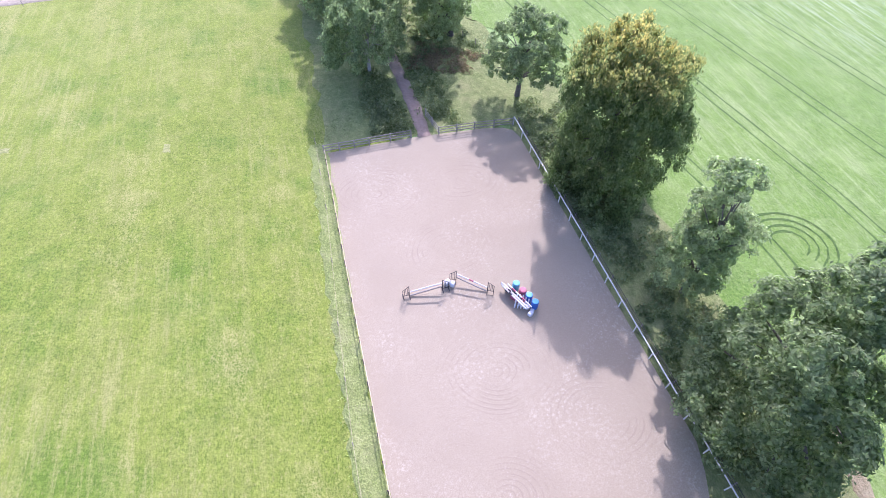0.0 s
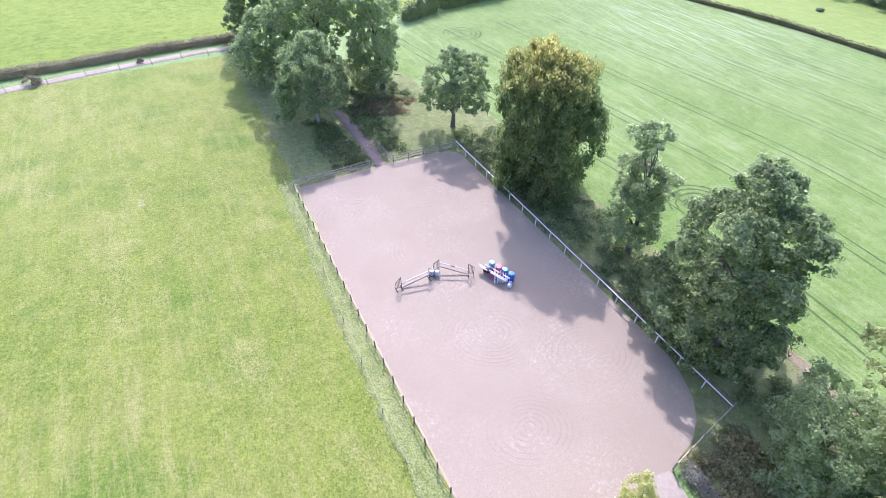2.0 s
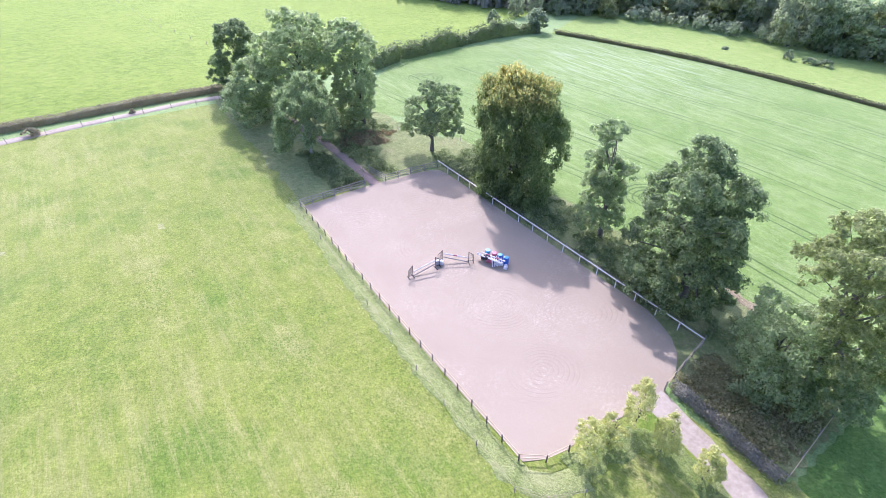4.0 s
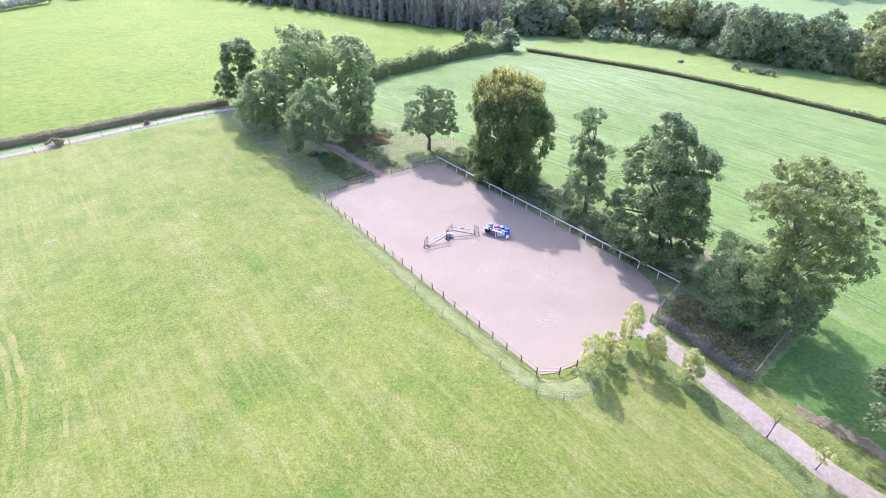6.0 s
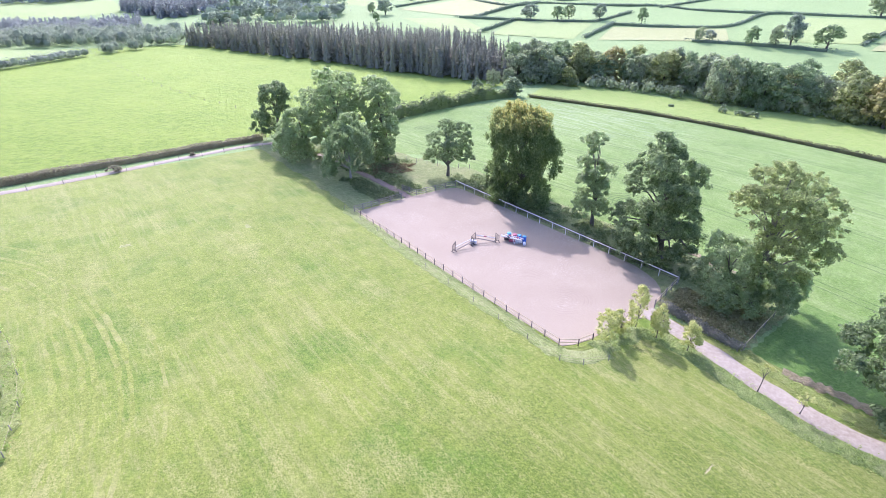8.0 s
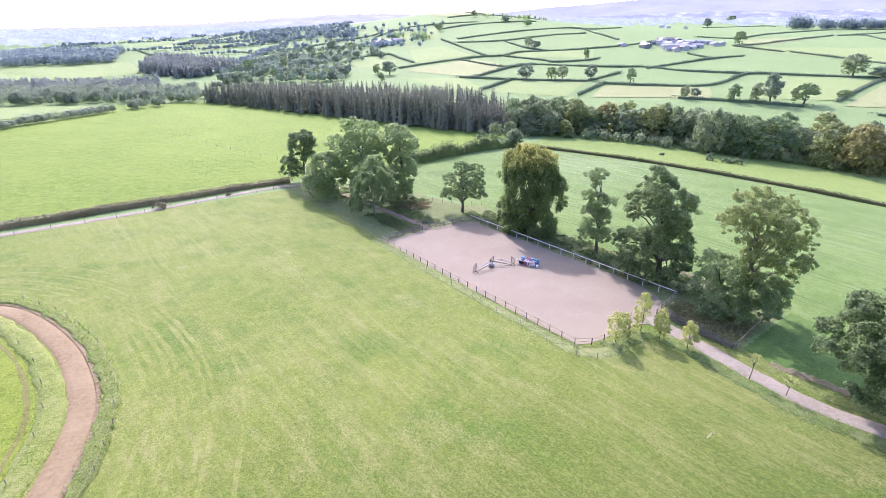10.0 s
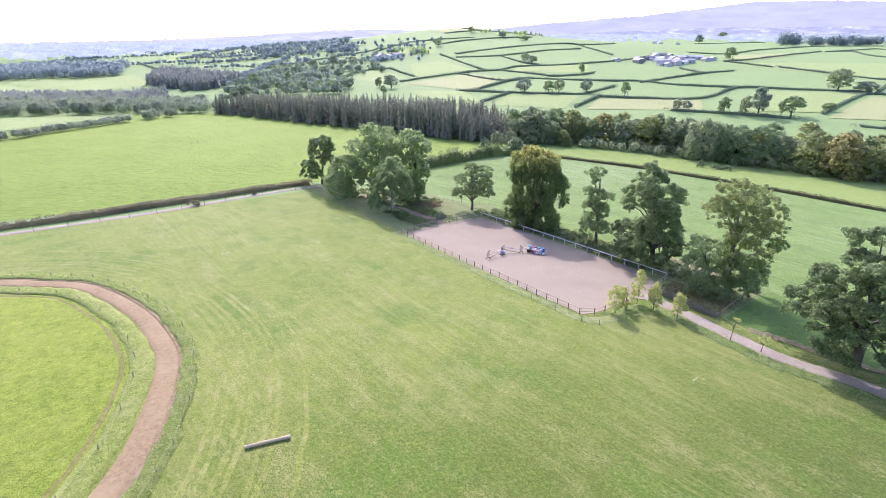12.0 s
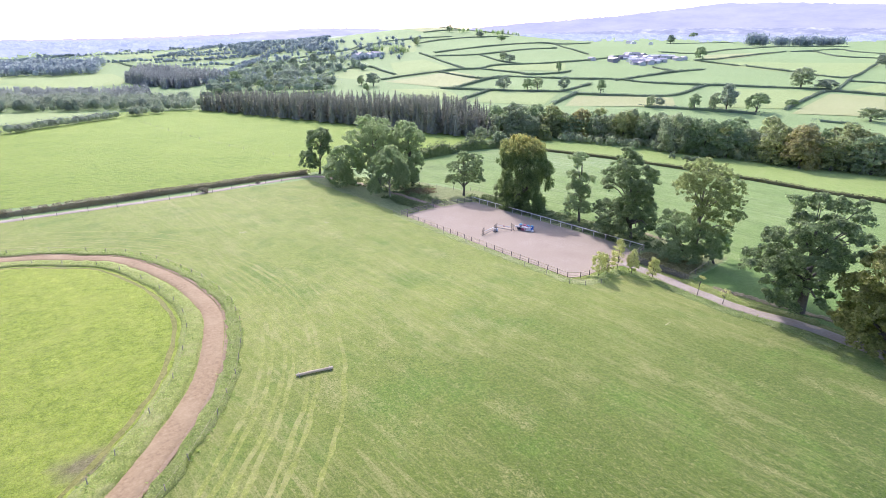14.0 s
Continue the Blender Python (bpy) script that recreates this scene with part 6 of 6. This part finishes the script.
far_hedge([(234, 531), (270, 530), (331, 551)], 132)
far_hedge([(251, 452), (303, 508)], 133)
far_hedge([(288, 589), (350, 606), (391, 640)], 134)
far_hedge([(93, 757), (88, 625), (118, 610)], 135)
far_hedge([(169, 580), (180, 543), (231, 568), (288, 589)], 136)
far_field([(212, 338), (304, 352), (293, 291), (225, 267)], STRAW_FIELD)
far_field([(189, 299), (218, 269), (194, 217), (175, 236)], PALE_FIELD)
far_field([(238, 236), (262, 194), (213, 170), (191, 213)], PALE_FIELD)
far_field([(259, 177), (298, 127), (265, 109), (221, 159)], STRAW_FIELD)
far_field([(304, 454), (352, 455), (322, 372), (251, 374)], PALE_FIELD)
far_field([(193, 400), (248, 442), (248, 395), (208, 358)], PALE_FIELD)
far_field([(373, 120), (408, 70), (302, 62), (279, 92)], PALE_FIELD)
far_field([(400, 61), (406, 31), (314, 15), (289, 53)], STRAW_FIELD)
far_field([(-120, 640), (55, 572), (50, 470), (-120, 420)], PALE_FIELD)
far_field([(-90, 250), (-34, 274), (-6, 264), (-80, 192)], PALE_FIELD)
far_field([(251, 374), (292, 364), (310, 359), (227, 351)], PALE_FIELD)
far_field([(341, 567), (472, 609), (392, 518), (328, 546)], PALE_FIELD)
far_field([(334, 348), (370, 353), (445, 321), (386, 278)], PALE_FIELD)
far_field([(589, 231), (555, 179), (536, 79), (783, 96)], PALE_FIELD)
far_field([(156, 515), (179, 499), (142, 443), (127, 469)], PALE_FIELD)
far_field([(491, 52), (498, 47), (430, 35), (424, 56)], PALE_FIELD)
far_field([(140, 402), (161, 392), (145, 362), (105, 388)], PALE_FIELD)
far_field([(703, 277), (973, 261), (679, 231), (598, 242)], STRAW_FIELD)
far_field([(222, 497), (264, 496), (228, 448), (194, 456)], PALE_FIELD)
far_field([(560, 700), (640, 705), (655, 770), (575, 770)], STRAW_FIELD)
far_field([(665, 690), (735, 660), (745, 740), (675, 765)], PALE_FIELD)
far_hedge([(650, 690), (662, 775)], 137)
far_hedge([(555, 695), (650, 692), (740, 655)], 138)
far_tree((245, 232), 10.4, 12.2)
far_tree((255, 217), 9.4, 8.1)
far_tree((265, 216), 9.6, 8.2)
far_tree((276, 200), 12.4, 8.2)
far_tree((280, 171), 13.0, 7.1)
far_tree((253, 119), 9.8, 7.7)
far_tree((260, 117), 6.6, 5.5)
far_tree((263, 97), 12.2, 9.7)
far_tree((266, 87), 13.8, 8.5)
far_tree((272, 82), 18.9, 9.4)
far_tree((281, 69), 14.1, 15.8)
far_tree((418, 85), 19.5, 19.6)
far_tree((422, 69), 9.2, 13.6)
far_tree((607, 244), 20.2, 14.4)
far_tree((413, 384), 12.5, 12.6)
far_tree((406, 368), 10.0, 9.6)
far_tree((373, 277), 13.7, 8.3)
far_tree((442, 575), 14.7, 15.8)
far_tree((599, 603), 10.7, 14.2)
far_tree((585, 543), 11.1, 15.4)
far_tree((185, 333), 10.3, 8.9)
far_tree((190, 323), 12.3, 9.7)
far_tree((166, 298), 8.5, 7.2)
far_tree((166, 356), 10.6, 9.0)
far_tree((1271, 602), 25.7, 19.6)
far_tree((2068, 901), 32.4, 36.0)
far_tree((600, 679), 13.6, 15.1)
far_tree((698, 81), 17.8, 17.0)
far_tree((143, 332), 11.8, 9.3)
far_tree((141, 405), 14.7, 9.7)
far_tree((139, 381), 10.8, 10.3)
far_tree((193, 443), 11.4, 9.6)
far_tree((259, 501), 11.6, 11.1)
far_tree((244, 518), 13.2, 9.8)
far_tree((111, 406), 14.4, 11.6)
far_tree((163, 485), 10.6, 10.1)
far_tree((213, 506), 11.3, 10.8)
far_tree((312, 60), 6.3, 8.5)
far_tree((295, 18), 9.2, 15.9)
for spec in TREES_LATER:
    far_tree(*spec)

rnd = random.Random(55)
rows = []
for k in range(58):
    d = 440 + 1300 * (k / 58) ** 1.3
    az = radians(rnd.uniform(-8, 33))
    cx, cy = -57 + d * math.sin(az), -37 + d * math.cos(az)
    run = rnd.uniform(90, 260)
    turn = rnd.choice((-0.15, -0.3, -0.45, 0.1, 0.9)) + rnd.uniform(-0.12, 0.12)
    n = int(run / 4.0)
    t = np.linspace(-0.5, 0.5, n) * run
    rows.append(np.stack([cx + t * math.cos(turn), cy + t * math.sin(turn)], 1) + rs_far.uniform(-1.8, 1.8, (n, 2)))
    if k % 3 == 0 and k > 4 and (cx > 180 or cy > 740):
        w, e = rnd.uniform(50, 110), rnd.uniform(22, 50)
        # most of these fields take the colour with haze mixed in
        far_field([(round(cx - w), round(cy - e)), (round(cx + w), round(cy - e - 8)), (round(cx + w), round(cy + e)), (round(cx - w), round(cy + e))], rnd.choice((HAZE_FIELD, PALE_FIELD, HAZE_FIELD)))
hedge_spots = np.concatenate(rows)
clear_field = ~((hedge_spots[:, 0] < 62) & (hedge_spots[:, 1] < 620))
woods("far_hedgerows", hedge_spots[clear_field], 3.0, 6.5, HAZED_WOODS, "hedgerows across the far plain, tinted with painted haze", 87, 44, 1.2, 1.9)
woods("far_woods", scatter([(-80, 600), (40, 570), (70, 700), (-60, 760)], 260, rs_far), 7, 11, HAZED_WOODS, "wood on the far plain, tinted with painted haze", 88, 60, 1.5, 1.5)
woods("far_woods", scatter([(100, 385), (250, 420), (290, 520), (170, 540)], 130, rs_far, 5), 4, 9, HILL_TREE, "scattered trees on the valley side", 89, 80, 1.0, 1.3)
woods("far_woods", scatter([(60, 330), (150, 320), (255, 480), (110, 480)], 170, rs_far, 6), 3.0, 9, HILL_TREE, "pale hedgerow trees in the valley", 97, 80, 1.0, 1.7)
woods("far_woods", scatter([(200, 560), (330, 470), (520, 650), (300, 800)], 150, rs_far, 7), 4, 8, HAZED_WOODS, "hazy hedgerow trees on the hillside", 98, 60, 1.1, 1.4)
woods("far_woods", scatter([(230, 640), (330, 600), (400, 760), (260, 860)], 160, rs_far, 5), 7, 11, HAZED_WOODS, "wood behind the valley, tinted with painted haze", 96, 50, 1.6, 1.1)
# the woods in FAR_WOODS glow: their haze is painted as emission
woods("far_woods", scatter([(-500, 1000), (330, 900), (1100, 2600), (-900, 2600)], 900, rs_far), 10, 17, FAR_WOODS, "woods near the horizon, glowing in painted haze-blue", 90, 26, 3.0, 2.4)
woods("far_woods", scatter([(700, 1300), (1500, 700), (3000, 1500), (1500, 2700)], 500, rs_far), 12, 20, FAR_WOODS, "woods behind the hill, glowing in painted haze-blue", 91, 26, 3.0, 2.0)
for k, (lo, hi, count, low, high) in enumerate(((0.1, 0.27, 9, 17, 29), (0.34, 0.44, 6, 15, 25), (0.49, 0.72, 15, 15, 28), (0.74, 1.0, 18, 14, 24))):
    ends = [(1240 + 200 * t + d, 430 - 150 * t + d) for t, d in ((lo, 0), (hi, 0), (hi, 20), (lo, 20))]
    woods("far_woods", scatter(ends, count, rs_far), low, high, HAZED_WOODS, "dark clump of trees on the hill crest", 150 + k, 170, 1.0, 1.15)
woods("far_woods", scatter([(1500, 620), (2200, 150), (3200, 200), (2200, 1100)], 260, rs_far), 12, 20, FAR_WOODS, "woods below the mountain, glowing in painted haze-blue", 93, 26, 3.0, 2.0)
woods("far_woods", scatter([(345, 520), (385, 515), (390, 545), (350, 560)], 26, rs_far), 6, 9, OAK_LEAF, "small dark spinney on the hillside", 94, 40, 1.4)
woods("far_woods", scatter([(590, 655), (700, 600), (720, 640), (600, 690)], 26, rs_far), 6, 10, OAK_LEAF, "trees along the crest of the knoll", 95, 40, 1.4)


def farm_building(x, y, length, width, height, turn, roof_mat, wall_mat, label):
    """A gabled shed: walls, two roof slopes with eaves, a door opening."""
    base = tagged(new("barn"), label, "barn", "far farm buildings")
    l, w = length / 2, width / 2
    rise = width * 0.22
    v = [(-l, -w, -1), (l, -w, -1), (l, w, -1), (-l, w, -1), (-l, -w, height), (l, -w, height), (l, w, height), (-l, w, height), (-l, 0, height + rise), (l, 0, height + rise)]
    f = [(0, 1, 5, 4), (2, 3, 7, 6), (1, 2, 6, 9, 5), (3, 0, 4, 8, 7)]
    part("wall", mesh_from("wall", v, f, wall_mat), None, base)
    for s in (-1, 1):
        a = Vector((0, s * (w + 0.4), height - 0.15))
        b = Vector((0, 0, height + rise + 0.12))
        bits = box_bits((length + 0.8, (b - a).length, 0.12), (0, 0, -0.06))
        q = Matrix.Translation((a + b) / 2) @ Euler((s * -math.atan2(rise, w), 0, 0)).to_matrix().to_4x4()
        part("roof", mesh_from("roof", [tuple(q @ Vector(p)) for p in bits[0]], bits[1], roof_mat), None, base)
    door = box_bits((width * 0.35, 0.15, height * 0.75), (0, -w - 0.06, 0))
    part("door", mesh_from("door", *door, SLATE), None, base)
    base.matrix_basis = Matrix.Translation((x, y, gz(x, y))) @ Matrix.Rotation(radians(turn), 4, "Z")


rnd = random.Random(31)
for k in range(42):
    x, y = 545 + rnd.uniform(-52, 52), 290 + rnd.uniform(-34, 34)
    farm_building(x, y, rnd.uniform(7, 15), rnd.uniform(5, 8), rnd.uniform(2, 3.4), rnd.choice((-35, 55)) + rnd.uniform(-6, 6), rnd.choice((CONCRETE, SLATE, SLATE, WHITE_PAINT)), rnd.choice((CONCRETE, CONCRETE, SLATE, WHITE_PAINT)),
                  "pale farm shed in the hillside farmyard")
for k in range(5):
    x, y = 310 + rnd.uniform(-22, 22), 516 + rnd.uniform(-10, 10)
    farm_building(x, y, rnd.uniform(10, 18), rnd.uniform(7, 9), rnd.uniform(3, 5), rnd.uniform(0, 90), rnd.choice((CONCRETE, SLATE)), WHITE_PAINT, "white farm building on the valley side")
for k in range(4):
    x, y = 1000 + rnd.uniform(-90, 90), 545 + rnd.uniform(-40, 40)
    farm_building(x, y, rnd.uniform(10, 18), rnd.uniform(7, 9), rnd.uniform(3, 4.5), rnd.uniform(0, 90), rnd.choice((CONCRETE, SLATE)), WHITE_PAINT, "white farmstead near the hill crest")


def ridge(name, radius, profile, low, mat, label, seed, rough=0.05):
    """Far high ground as a curved sheet rising to an uneven crest."""
    rs = np.random.RandomState(seed)
    az = np.arange(profile[0][0], profile[-1][0], 0.25)
    top = np.interp(az, [p[0] for p in profile], [p[1] for p in profile]) + rough * rs.uniform(-1, 1, len(az))
    levels = np.linspace(0, 1, 14)
    rad = np.radians(az)
    verts = []
    for t in levels:
        r = radius + 350 * t
        z = 31 + r * np.tan(np.radians(low + (top - low) * t))
        verts.append(np.stack([-57 + r * np.sin(rad), -37 + r * np.cos(rad), z], -1))
    verts = np.array(verts)
    i = np.arange(len(levels) * len(az)).reshape(len(levels), len(az))
    faces = np.stack([i[:-1, :-1], i[:-1, 1:], i[1:, 1:], i[1:, :-1]], -1).reshape(-1, 4)
    return tagged(part(name, mesh_from(name, verts.reshape(-1, 3), faces, mat, True), mat), label, "hills", "", "structure")


# sheets of far land that glow in their painted haze colours
ridge("backdrop_mountain", 4150, [(20, 0.0), (31, 0.4), (37, 0.6), (43.2, 0.92), (50.6, 1.55), (59.4, 2.13), (64.3, 2.64), (68.5, 3.05), (73.4, 2.95), (80, 2.6), (95, 1.6), (120, 0.4)], -1.2, MOUNTAIN, "mountain slopes on the horizon, glowing in painted haze-blue", 5)
ridge("backdrop_hills", 3700, [(-80, -0.15), (-20, -0.12), (0.7, -0.09), (6.5, -0.02), (14.5, 0.2), (20.6, 0.49), (25.5, 0.86), (28.8, 1.02), (33.4, 1.05), (38, 0.9), (44, 0.5), (60, 0.1), (80, 0.2), (120, -0.2)], -1.2, FAR_HILLS, "wooded hills on the horizon, glowing in painted haze-blue", 6, 0.05)
ridge("backdrop_foothills", 3350, [(36, -0.4), (41, 0.1), (46, 0.35), (52, 0.6), (58, 0.8), (64, 0.95), (72, 1.0), (82, 0.8), (95, 0.3), (110, -0.3)], -1.2, FOOTHILLS, "farmed foothills under the mountain, glowing in painted haze-blue", 7, 0.05)
